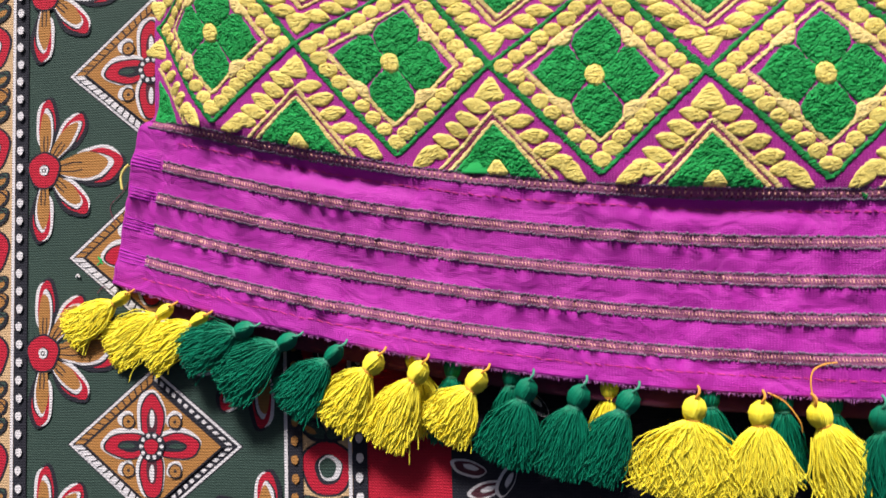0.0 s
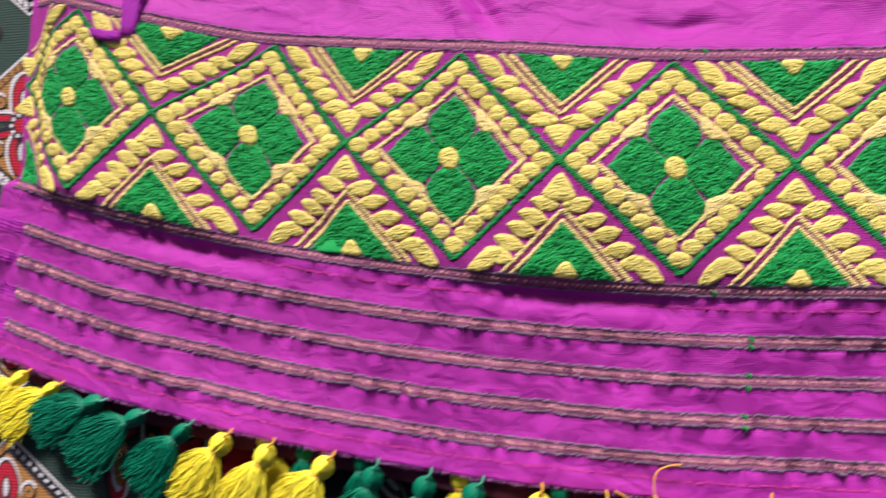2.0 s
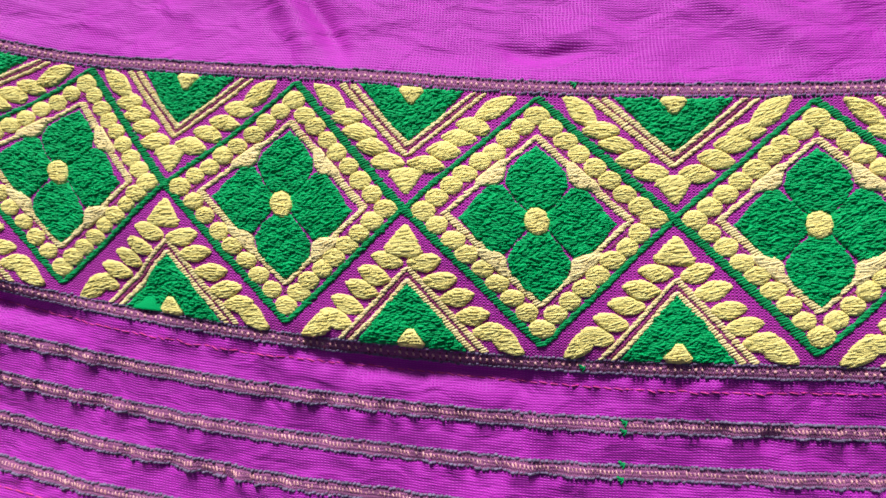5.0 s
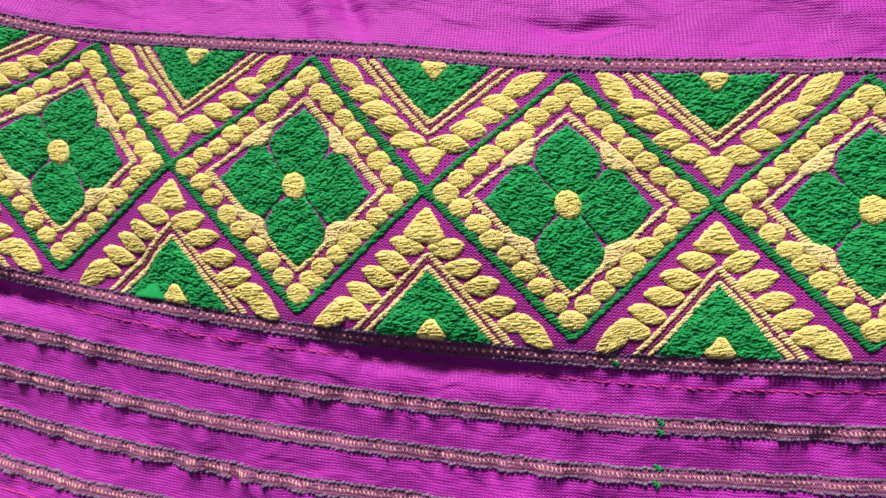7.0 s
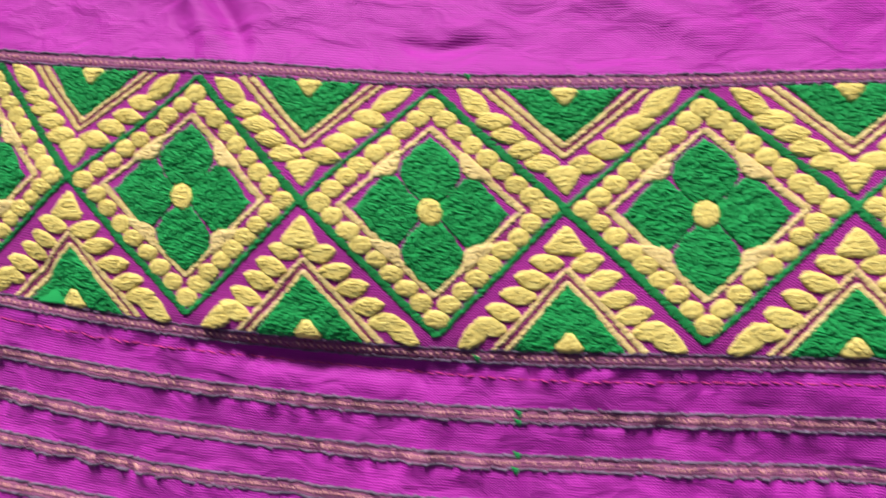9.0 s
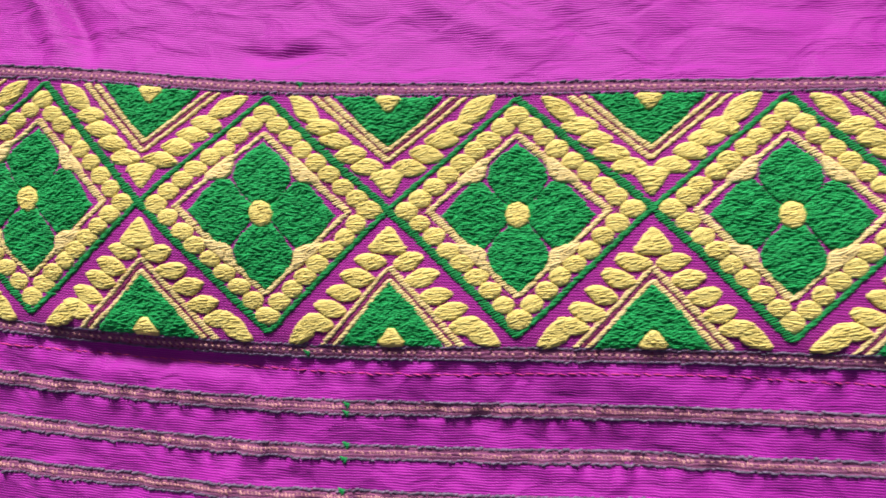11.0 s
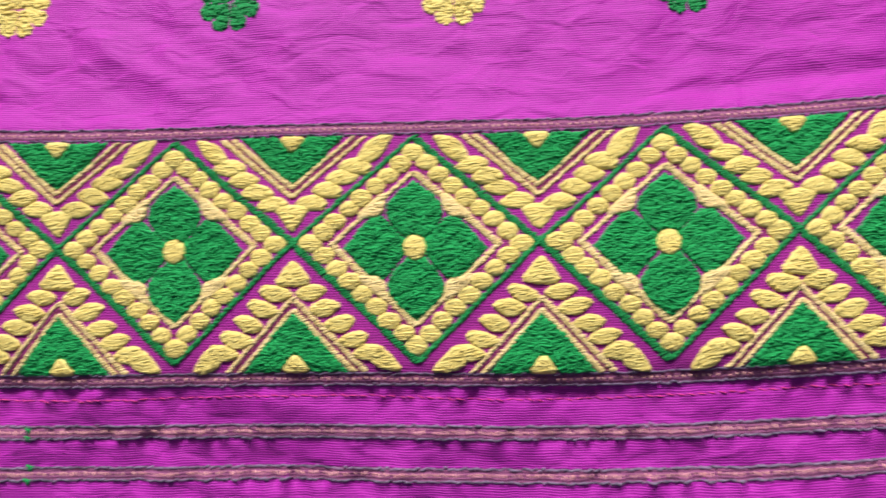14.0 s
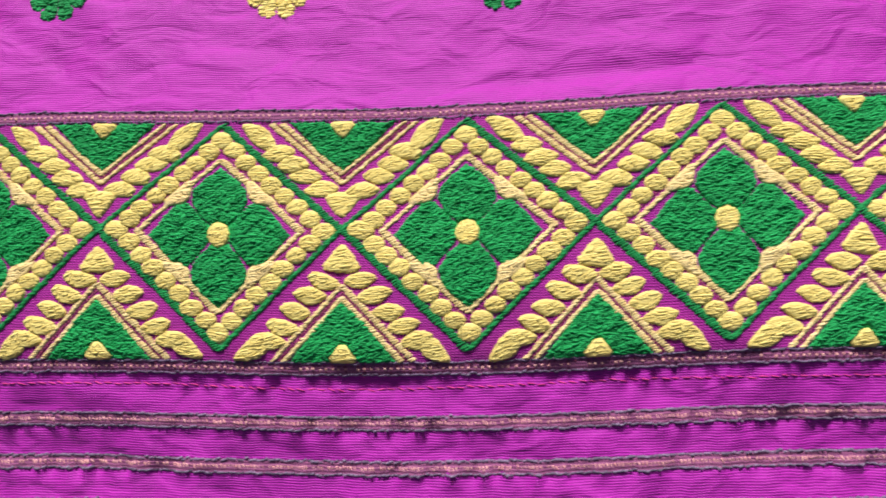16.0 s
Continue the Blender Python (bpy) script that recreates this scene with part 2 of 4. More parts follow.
def pillow(poly, high, seed=0, rounds=2):
    """A padded satin-stitch shape: a smooth low mound over a rounded outline."""
    r = np.random.default_rng(seed)
    p = np.asarray(poly, float)
    for _ in range(rounds):
        q = np.roll(p, -1, 0)
        p = np.stack([p * 0.83 + q * 0.17, p * 0.17 + q * 0.83], 1).reshape(-1, 2)
    # fray the outline a little where the stitches turn
    p = np.stack([p, (p + np.roll(p, -1, 0)) / 2], 1).reshape(-1, 2)
    n, mid = len(p), p.mean(0)
    p = mid + (p - mid) * (1 + r.normal(0, 0.035, n))[:, None]
    rows = []
    for f, z in ((1.0, -0.20), (0.985, 0.40), (0.90, 0.82), (0.66, 0.98), (0.34, 1.0)):
        rows.append(np.c_[mid + (p - mid) * f, np.full(n, z * high) + r.normal(0, high * 0.06, n) * (f < 0.95)])
    verts = np.vstack(rows + [np.array([[*mid, high]])])
    i = np.arange(n)
    j = (i + 1) % n
    if np.cross(p[1] - p[0], p[2] - p[1]) < 0 or np.sum(p[:, 0] * np.roll(p[:, 1], -1) - p[:, 1] * np.roll(p[:, 0], -1)) < 0:
        i, j = j, i
    faces = [tuple(t) for a in range(4) for t in np.stack([a * n + i, a * n + j, (a + 1) * n + j, (a + 1) * n + i], 1).tolist()]
    faces += [(4 * n + a, 4 * n + b, 5 * n) for a, b in zip(i.tolist(), j.tolist())]
    return verts, faces


def mound(poly, p, high, soft=0.0017):
    """Height of a padded shape over its outline: steep at the rim, level within."""
    a = np.asarray(poly, float)
    gap = np.full(len(p), 1.0)
    for q0, q1 in zip(a, np.roll(a, -1, 0)):
        e = q1 - q0
        t = np.clip(((p - q0) @ e) / (e @ e), 0, 1)
        gap = np.minimum(gap, np.linalg.norm(p - q0 - t[:, None] * e, axis=1))
    f = np.clip(np.where(inside(a, p), gap, 0) / soft, 0, 1)
    return high * np.sqrt(1 - (1 - f) ** 2)


def brocade(poly, high=0.0013, pitch=0.00052, angle=10.0, seed=0, longest=0.0034, wild=0.12):
    """A padded block of weft floats: rows of fine yarn drawn over a low mound."""
    r = np.random.default_rng(seed)
    poly = np.asarray(poly, float)
    nxt = np.roll(poly, -1, 0)
    poly = np.stack([poly * 0.80 + nxt * 0.20, poly * 0.20 + nxt * 0.80], 1).reshape(-1, 2)
    ca, sa = math.cos(radians(angle)), math.sin(radians(angle))
    turn = np.array([(ca, sa), (-sa, ca)])
    q = poly @ turn.T
    y0, y1 = q[:, 1].min(), q[:, 1].max()
    n_rows = max(2, int(round((y1 - y0) / pitch)))
    rows = y0 + (np.arange(n_rows) + 0.5) * (y1 - y0) / n_rows
    c, half = [], []
    for y in rows:
        cross = []
        for (ax, ay), (bx, by) in zip(q, np.roll(q, -1, 0)):
            if (ay > y) != (by > y):
                cross.append(ax + (bx - ax) * (y - ay) / (by - ay))
        cross.sort()
        for a, b in zip(cross[::2], cross[1::2]):
            parts = max(1, int(round((b - a) / longest + r.uniform(-0.3, 0.3))))
            cuts = np.linspace(a, b, parts + 1)
            cuts[1:-1] += r.normal(0, 0.0007, parts - 1)
            cuts[0] -= abs(r.normal(0, 0.00018))
            cuts[-1] += abs(r.normal(0, 0.00018))
            for d, e in zip(cuts, cuts[1:]):
                c.append(((d + e) / 2, y + r.normal(0, pitch * 0.10)))
                half.append(max(0.00030, (e - d) / 2 * 1.06))
    c = np.array(c) @ turn
    n = len(c)
    tilt = radians(angle) + r.normal(0, wild, n)
    v, f = stitches(c, np.stack([np.cos(tilt), np.sin(tilt)], 1), np.array(half), pitch * r.uniform(1.5, 2.1, n), 0.00042 * r.uniform(0.5, 1.4, n))
    v[:, 2] += mound(poly, v[:, :2], high, 0.0014)
    return merged((v, f), pillow(poly, high * 0.96, seed, 0))


def stepped(path, chord, pitch=0.00066, high=0.0010, lean=18.0, closed=False):
    """A line climbing the cloth as one short weft float a row, each a little on from the last."""
    path = np.asarray(path, float)
    if closed:
        path = np.vstack([path, path[:1]])
    total = np.r_[0, np.cumsum(np.linalg.norm(np.diff(path, axis=0), axis=1))]
    n = int(total[-1] / (pitch * 1.36))
    at = np.linspace(0, total[-1], n, endpoint=not closed) + rng.normal(0, pitch * 0.08, n)
    c = np.stack([np.interp(at, total, path[:, k]) for k in (0, 1)], 1)
    slow = np.convolve(rng.normal(0, 1, n + 14), np.ones(15) / 15, "valid")[:n]
    c = c + np.stack([rng.normal(0, 0.00010, n) + 0.0006 * slow, rng.normal(0, 0.00006, n)], 1)
    a = radians(lean) + rng.normal(0, 0.12, n)
    return stitches(c, np.stack([np.cos(a), np.sin(a)], 1), chord / 2 * rng.uniform(0.86, 1.14, n), pitch * rng.uniform(1.5, 2.0, n), high * rng.uniform(0.85, 1.08, n))


def merged(*pairs):
    verts, faces, base = [], [], 0
    for v, f in pairs:
        verts.append(v)
        faces += [tuple(i + base for i in g) for g in (f.tolist() if isinstance(f, np.ndarray) else f)]
        base += len(v)
    return np.vstack(verts), faces


# ---- the shawl's lie: flat cloth coordinates (u along the border, v across it) to the world ----
PITCH = 0.085
HEM, EDGE_LOW, EDGE_TOP = -0.1255, -0.0465, 0.0400
STRIPES = (-0.0650, -0.0800, -0.0950, -0.1105)
BED = -0.0290


def smooth(a, b, x):
    t = np.clip((x - a) / (b - a), 0, 1)
    return t * t * (3 - 2 * t)


def ripple(x, y, seed, size):
    """Smooth irregular waves from a few crossing sines."""
    r = np.random.default_rng(seed)
    total = 0
    for _ in range(7):
        a, f, p = r.uniform(0, math.pi), r.uniform(0.6, 1.7), r.uniform(0, 6.3)
        total = total + np.sin((x * math.cos(a) + y * math.sin(a)) * f * 2 * math.pi / size + p)
    return total / 4.0


# creases: start, end, width, depth (minus: ridge)
CREASES = [
    ((0.004, -0.026), (0.060, -0.096), 0.0075, -0.0034),
    ((0.030, -0.030), (0.085, -0.090), 0.0090, 0.0014),
    ((0.172, 0.085), (0.190, 0.056), 0.0036, 0.0036),
    ((0.160, 0.090), (0.178, 0.058), 0.0046, -0.0032),
    ((0.245, 0.0580), (0.254, 0.0545), 0.0026, 0.0024),
    ((0.255, 0.0540), (0.271, 0.0565), 0.0024, 0.0026),
    ((0.296, 0.085), (0.345, 0.052), 0.0045, -0.0014),
    ((0.318, 0.090), (0.372, 0.054), 0.0045, 0.0012),
    ((0.350, 0.098), (0.395, 0.062), 0.0060, -0.0012),
    ((0.030, -0.022), (0.095, -0.036), 0.0045, 0.0032),
    ((0.175, -0.046), (0.262, -0.053), 0.0042, 0.0028),
    ((0.116, -0.014), (0.121, -0.034), 0.0045, 0.0028),
    ((0.520, 0.050), (0.600, 0.056), 0.0040, 0.0018),
    ((0.400, 0.075), (0.470, 0.060), 0.0070, 0.0014),
    ((0.430, -0.054), (0.500, -0.055), 0.0040, 0.0008),
]


FROM = np.array([0.147, -0.077, 0.268])


def sag(x, band):
    """How far the free end hangs down from the pile towards the bed."""
    return 0.0165 * (1 - smooth(-0.045, 0.040, x)) * (1 - band) + 0.0080 * (1 - smooth(-0.030, 0.030, x)) * band


def lie(u, v):
    """World x, y, z of the cloth at u, v."""
    u, v = np.asarray(u, float), np.asarray(v, float)
    band = smooth(-0.052, -0.040, v)
    left_edge = np.where(v > -0.046, -0.0300, -0.032 + 0.215 * (v + 0.046))
    left_edge = -0.0300 * band + left_edge * (1 - band)
    x = u + (left_edge + 0.045) * (np.clip(0.085 - u, 0, None) / 0.130) ** 2.0
    lean = 0.011 * np.clip((0.255 - u) / 0.170, 0, 1) ** 1.3 - 0.009 * (1 - smooth(-0.005, 0.075, u))
    x = x + lean * np.clip(v / 0.037, 0, 1.6) + 0.0022 * smooth(0.03, 0.09, u) * (1 - smooth(0.27, 0.33, u)) * np.clip(-v / 0.04, 0, 1)
    y = v + 0.43 * np.clip(0.300 - x, 0, None) ** 2
    y = y + 0.0035 * np.exp(-(((x - 0.19) / 0.08) ** 2)) * np.clip(v / 0.04, 0, 1.3)
    y = y - 0.0018 * np.exp(-(((x - 0.475) / 0.06) ** 2)) + 0.0028 * smooth(0.53, 0.63, x)
    z = 0.0018 * band * (1 - smooth(0.038, 0.052, v))
    z = z + 0.0040 * np.exp(-(((x - 0.235) / 0.036) ** 2) - (v / 0.026) ** 2) - 0.0042 * band * np.exp(-(((x - 0.095) / 0.040) ** 2))
    z = z + 0.0020 * band * (1 - smooth(0.00, 0.06, x)) * (1 - smooth(0.06, 0.12, v))
    z = z - 0.0160 * band * (1 - smooth(-0.028, 0.000, x))
    z = z - 0.0030 * (1 - band) * (1 - smooth(-0.052, 0.010, x))
    roll = (np.clip(-0.004 - v, 0, 0.042) / 0.042) ** 2 * smooth(-0.010, 0.060, x)
    z = z - 0.0042 * roll
    y = y - 0.0005 * roll
    z = z + 0.150 * np.clip(v + 0.047, -0.030, 0) - 0.180 * np.clip(v - 0.044, 0, 0.10)
    z = z + (0.0017 - 0.0008 * band) * ripple(x, y, 3, 0.075) + (0.00105 - 0.00075 * band) * ripple(x, y, 5, 0.026) + 0.00020 * ripple(x, y, 9, 0.0095) * (1 - band)
    z = z + 0.0007 * ripple(x, y, 13, 0.036) * smooth(0.042, 0.060, v)
    lip = 0.55 * np.exp(-(((x - 0.207) / 0.026) ** 2)) + 0.65 * np.exp(-(((x - 0.060) / 0.028) ** 2)) + 0.1 * np.exp(-(((x - 0.47) / 0.05) ** 2))
    z = z + 0.0025 * lip * np.exp(-(((v + 0.041) / 0.0065) ** 2)) - 0.0020 * lip * np.exp(-(((v + 0.0535) / 0.0050) ** 2))
    low = smooth(-0.122, -0.112, v) * (1 - smooth(-0.054, -0.047, v))
    near = np.zeros_like(v)
    for sv in (EDGE_LOW - 0.003, *STRIPES):
        near = near + np.exp(-(((v - sv + 0.0025) / 0.0032) ** 2))
    wave_ = np.sin(x * 2 * math.pi / 0.0112 + 2.6 * np.sin(x * 83 + v * 70) + 30 * v) + 0.6 * np.sin(x * 2 * math.pi / 0.0061 + 2.0 * np.sin(x * 51) - 44 * v)
    gather = np.tanh(1.2 * wave_) * (0.2 + 0.8 * np.sin(x * 23 + v * 60 + 1.0) ** 2)
    z = z + 0.00150 * low * near * gather
    for (x0, y0), (x1, y1), w, d in CREASES:
        ex, ey = x1 - x0, y1 - y0
        t = np.clip(((x - x0) * ex + (y - y0) * ey) / (ex * ex + ey * ey), 0, 1)
        gap = np.hypot(x - x0 - t * ex, y - y0 - t * ey)
        z = z - d * np.exp(-((gap / w) ** 2)) * np.sin(math.pi * np.clip(t * 0.9 + 0.05, 0, 1)) ** 0.5
    p = np.stack([x, y, z], -1)
    return p + (p - FROM) * (sag(x, band) / 0.268)[..., None]


def laid(flat, lift=0.0):
    """Flat stitches (u, v, height) on the lying cloth."""
    p = lie(flat[:, 0], flat[:, 1])
    p[:, 2] += flat[:, 2] + lift
    return p


def spot(u, v, turn=0.0, lift=0.0):
    """The pose of a small piece at u, v, tilted with the cloth."""
    a, b, c = lie(np.array([u, u + 0.002, u]), np.array([v, v, v + 0.002]))
    ex = Vector(b - a).normalized()
    ez = ex.cross(Vector(c - a)).normalized()
    ey = ez.cross(ex)
    m = Matrix((ex, ey, ez)).transposed().to_4x4()
    return Matrix.Translation(Vector(a) + ez * lift) @ m @ pose(0, 0, 0, 0, 0, turn)


# ---- the bedspread and its print ----
bedspread = tagged(new("bedspread"), "dark green cotton bedspread block-printed with red and ochre flowers", "bedspread")


def sheet(name, x0, x1, y0, y1, top, thick, mat, label=""):
    xs, ys = np.linspace(x0, x1, 9), np.linspace(y0, y1, 9)
    v = [(x, y, top) for y in ys for x in xs] + [(x, y, top - thick) for y in ys for x in xs]
    f, n = [], 9
    for j in range(n - 1):
        for i in range(n - 1):
            a = j * n + i
            f.append((a, a + 1, a + n + 1, a + n))
            f.append((81 + a + n, 81 + a + n + 1, 81 + a + 1, 81 + a))
    rim = [i for i in range(n)] + [j * n + n - 1 for j in range(1, n)] + [(n - 1) * n + i for i in range(n - 2, -1, -1)] + [j * n for j in range(n - 2, 0, -1)]
    for a, b in zip(rim, rim[1:] + rim[:1]):
        f.append((b, a, a + 81, b + 81))
    return mesh_part(name, v, f, mat, bedspread, label, smooth=False)


WIDER = (0.268 - BED) / 0.280


def strip(name, x0, x1, mat, label):
    sheet(name, 0.147 + (x0 - 0.147) * WIDER, 0.147 + (x1 - 0.147) * WIDER, -1.1, 1.1, BED, 0.003, mat, label)


strip("ground_panel", -0.1000, 0.0335, P_GREEN, "dark green printed cotton panel")
strip("red_panel", 0.0680, 0.1060, P_RED, "plain red cotton panel")
strip("dark_panel", 0.1060, 1.2, P_BLACK, "black printed cotton panel")
strip("dark_panel", -1.3, -0.1345, P_BLACK, "black printed cotton panel")
strip("border_panel", 0.0335, 0.0680, P_SAND, "sand-coloured printed border strip")
strip("border_panel", -0.1345, -0.1000, P_SAND, "sand-coloured printed border strip")

PRINT = [P_BLACK, P_WHITE, P_RED, P_BROWN, P_GREEN, P_MAROON]
K, W_, R_, B_, G_, M_ = range(6)


class Stamp:
    """Flat printed shapes, each layer a hair above the last, in one mesh."""

    def __init__(self):
        self.v, self.f, self.i, self.layer = [], [], [], 0

    def poly(self, pts, ink):
        self.layer += 1
        z = 0.00008 + 0.00002 * self.layer
        base = len(self.v)
        self.v += [(x, y, z) for x, y in pts]
        self.f.append(tuple(range(base, base + len(pts))))
        self.i.append(ink)

    def blob(self, cx, cy, a, b, ink, turn=0.0, n=28, wob=0.03, point=0.0):
        t = radians(turn)
        pts = []
        for k in range(n):
            p = 2 * math.pi * k / n
            r = 1 + wob * math.sin(3 * p + cx * 900) + wob * math.sin(5 * p + cy * 700)
            x, y = a * r * math.cos(p), b * r * math.sin(p) * (1 - point * max(0, -math.cos(p)))
            pts.append((cx + x * math.cos(t) - y * math.sin(t), cy + x * math.sin(t) + y * math.cos(t)))
        self.poly(pts, ink)

    def stroke(self, pts, width, ink):
        pts = [Vector(p) for p in pts]
        left, right = [], []
        for k, p in enumerate(pts):
            d = (pts[min(k + 1, len(pts) - 1)] - pts[max(k - 1, 0)]).normalized()
            w = width / 2 * (1 + 0.15 * math.sin(k * 2.1 + p.x * 800))
            left.append((p.x - d.y * w, p.y + d.x * w))
            right.append((p.x + d.y * w, p.y - d.x * w))
        self.poly(right + left[::-1], ink)

    def arc(self, cx, cy, r, a0, a1, width, ink, n=22):
        pts = [(cx + r * math.cos(radians(a0 + (a1 - a0) * k / n)), cy + r * math.sin(radians(a0 + (a1 - a0) * k / n))) for k in range(n + 1)]
        self.stroke(pts, width, ink)

    def mesh(self, name):
        me = bpy.data.meshes.new(name)
        me.from_pydata(self.v, [], self.f)
        for m in PRINT:
            me.materials.append(m)
        me.polygons.foreach_set("material_index", np.array(self.i, np.int32))
        return me


def flower_print():
    s = Stamp()
    # (angle, reach, width): upright, slanting, the big one across, slanting, hanging
    for turn, reach, wide, tip in ((88, 0.0335, 0.0080, 0.013), (52, 0.0320, 0.0090, 0.011), (3, 0.0400, 0.0155, 0.014), (-42, 0.0300, 0.0095, 0.012), (-92, 0.0335, 0.0085, 0.013)):
        c, d = math.cos(radians(turn)), math.sin(radians(turn))
        o, h = 0.004, wide / 2

        def at(f, side=0.0):
            return (c * f - d * side, d * f + c * side)

        s.blob(*at(reach - tip * 0.80, -0.0008), tip * 0.95, h + 0.0020, K, turn)
        s.blob(*at(reach - tip * 0.86, 0.0012), tip * 0.88, h + 0.0006, W_, turn)
        s.blob(*at(reach - tip * 0.82, -0.0002), tip * 0.86, h + 0.0004, R_, turn)
        s.blob(*at((reach - tip * 0.75) * 0.56 + o, -0.0006), (reach - tip * 0.6) * 0.50, h * 0.98, K, turn, point=0.3)
        s.blob(*at((reach - tip * 0.75) * 0.58 + o, -0.0002), (reach - tip * 0.6) * 0.47, h * 0.86, W_, turn, point=0.3)
        s.blob(*at((reach - tip * 0.75) * 0.52 + o, 0.0005), (reach - tip * 0.6) * 0.45, h * 0.80, B_, turn, point=0.3)
        for side in (-0.25, 0.3):
            s.stroke([at(0.007, side * h * 0.5), at(reach * 0.38, side * h * 1.0), at(reach * 0.50, side * h * 0.8)], 0.0006, K)
    s.blob(0, 0, 0.0088, 0.0092, K)
    s.blob(0, 0, 0.0078, 0.0082, R_)
    s.blob(0.0004, 0, 0.0026, 0.0028, K, n=16)
    s.blob(0, 0, 0.0023, 0.0025, W_, n=16)
    s.blob(0, 0, 0.0011, 0.0012, K, n=12)
    s.blob(0, 0, 0.0006, 0.0006, W_, n=10)
    return s.mesh("printed_flower")


def medallion_print(a=0.0415, h=0.0340):
    s = Stamp()

    def dia(f, ink):
        s.poly([(-a * f, 0), (0, -h * f), (a * f, 0), (0, h * f)], ink)

    dia(1.05, K)
    dia(1.03, W_)
    dia(0.985, K)
    # squares along the rim: ochre on one pair of sides, white on the other
    for k, (p, q) in enumerate((((-a, 0), (0, h)), ((0, h), (a, 0)), ((a, 0), (0, -h)), ((0, -h), (-a, 0)))):
        for n in range(13):
            f0, f1 = (n + 0.10) / 13, (n + 0.88) / 13
            ink = B_ if k == 0 else W_
            o, i = (0.965, 0.855) if k in (0, 3) else (0.945, 0.880)
            if k in (1, 2):
                f0, f1 = (n + 0.22) / 13, (n + 0.76) / 13
            r = lambda f, g: ((p[0] + (q[0] - p[0]) * f) * g, (p[1] + (q[1] - p[1]) * f) * g)
            s.poly([r(f0, o), r(f0, i), r(f1, i), r(f1, o)], ink)
    dia(0.83, K)
    dia(0.80, B_)
    for turn in (0, 90, 180, 270):
        c, d = math.cos(radians(turn)), math.sin(radians(turn))
        s.blob(c * 0.0125 - 0.0006, d * 0.0125 + 0.0009, 0.0122, 0.0072, W_, turn)
        s.blob(c * 0.0122, d * 0.0122, 0.0118, 0.0062, K, turn)
        s.blob(c * 0.0122, d * 0.0122, 0.0108, 0.0054, R_, turn)
        s.blob(c * 0.0105, d * 0.0105, 0.0066, 0.0027, K if turn % 180 == 0 else M_, turn)
        s.blob(c * 0.0122, d * 0.0122, 0.0040, 0.0012, W_ if turn % 180 else G_, turn)
    for sx in (-1, 1):
        for sy in (-1, 1):
            s.blob(sx * 0.0120 - 0.001, sy * 0.0112 + 0.0012, 0.0042, 0.0032, W_, 35)
            s.blob(sx * 0.0115, sy * 0.0110, 0.0034, 0.0034, K, n=18)
            s.blob(sx * 0.0115, sy * 0.0110, 0.0027, 0.0027, B_, n=18)
            s.blob(sx * 0.0115, sy * 0.0110, 0.0008, 0.0008, K, n=10)
    s.blob(0, 0, 0.0066, 0.0066, K)
    for k in range(10):
        p = 2 * math.pi * k / 10
        s.blob(0.0050 * math.cos(p), 0.0050 * math.sin(p), 0.0010, 0.0010, W_, n=10)
    s.blob(0, 0, 0.0034, 0.0034, R_, n=18)
    return s.mesh("printed_medallion")


def border_print():
    """One repeat of the border strip: a red ring with a green eye, and three scrolled leaves."""
    s = Stamp()
    s.blob(0, 0, 0.0125, 0.0125, K)
    s.blob(0, 0, 0.0112, 0.0115, R_)
    s.blob(0.0006, -0.0006, 0.0064, 0.0066, K)
    s.blob(0.0012, 0, 0.0052, 0.0056, W_)
    s.blob(0.0002, 0, 0.0038, 0.0044, G_)
    for k in range(3):
        y = -0.0170 - 0.0085 * k
        for side in (-1, 1):
            s.blob(side * 0.0058, y, 0.0074, 0.0040, K, side * 32)
            s.blob(side * 0.0056, y + 0.0006, 0.0062, 0.0031, G_ if (k + side) % 2 else B_, side * 32)
            s.blob(side * 0.0075, y + 0.0004, 0.0030, 0.0013, B_, side * 32)
            s.arc(side * 0.0060, y - 0.001, 0.0052, 20, 160, 0.0009, K, 10)
    return s.mesh("printed_border_repeat")


def dotted_print(length, dot, step):
    s = Stamp()
    s.poly([(-0.0033, 0), (0.0033, 0), (0.0033, length), (-0.0033, length)], K)
    s.poly([(-0.0052, 0), (-0.0036, 0), (-0.0036, length), (-0.0052, length)], W_)
    for k in range(int(length / step)):
        s.blob(0.0002 * math.sin(k * 2.3), (k + 0.5) * step, 0.0017, 0.0021, dot, n=12, wob=0.05)
    return s.mesh("printed_dotted_line")


flower_me, medallion_me, border_me = flower_print(), medallion_print(), border_print()


def on_bed(x, y, turn=0.0, lift=0.0):
    return pose(0.147 + (x - 0.147) * WIDER, -0.077 + (y + 0.077) * WIDER, BED + lift, 0, 0, turn) @ Matrix.Diagonal((WIDER, WIDER, 1, 1))


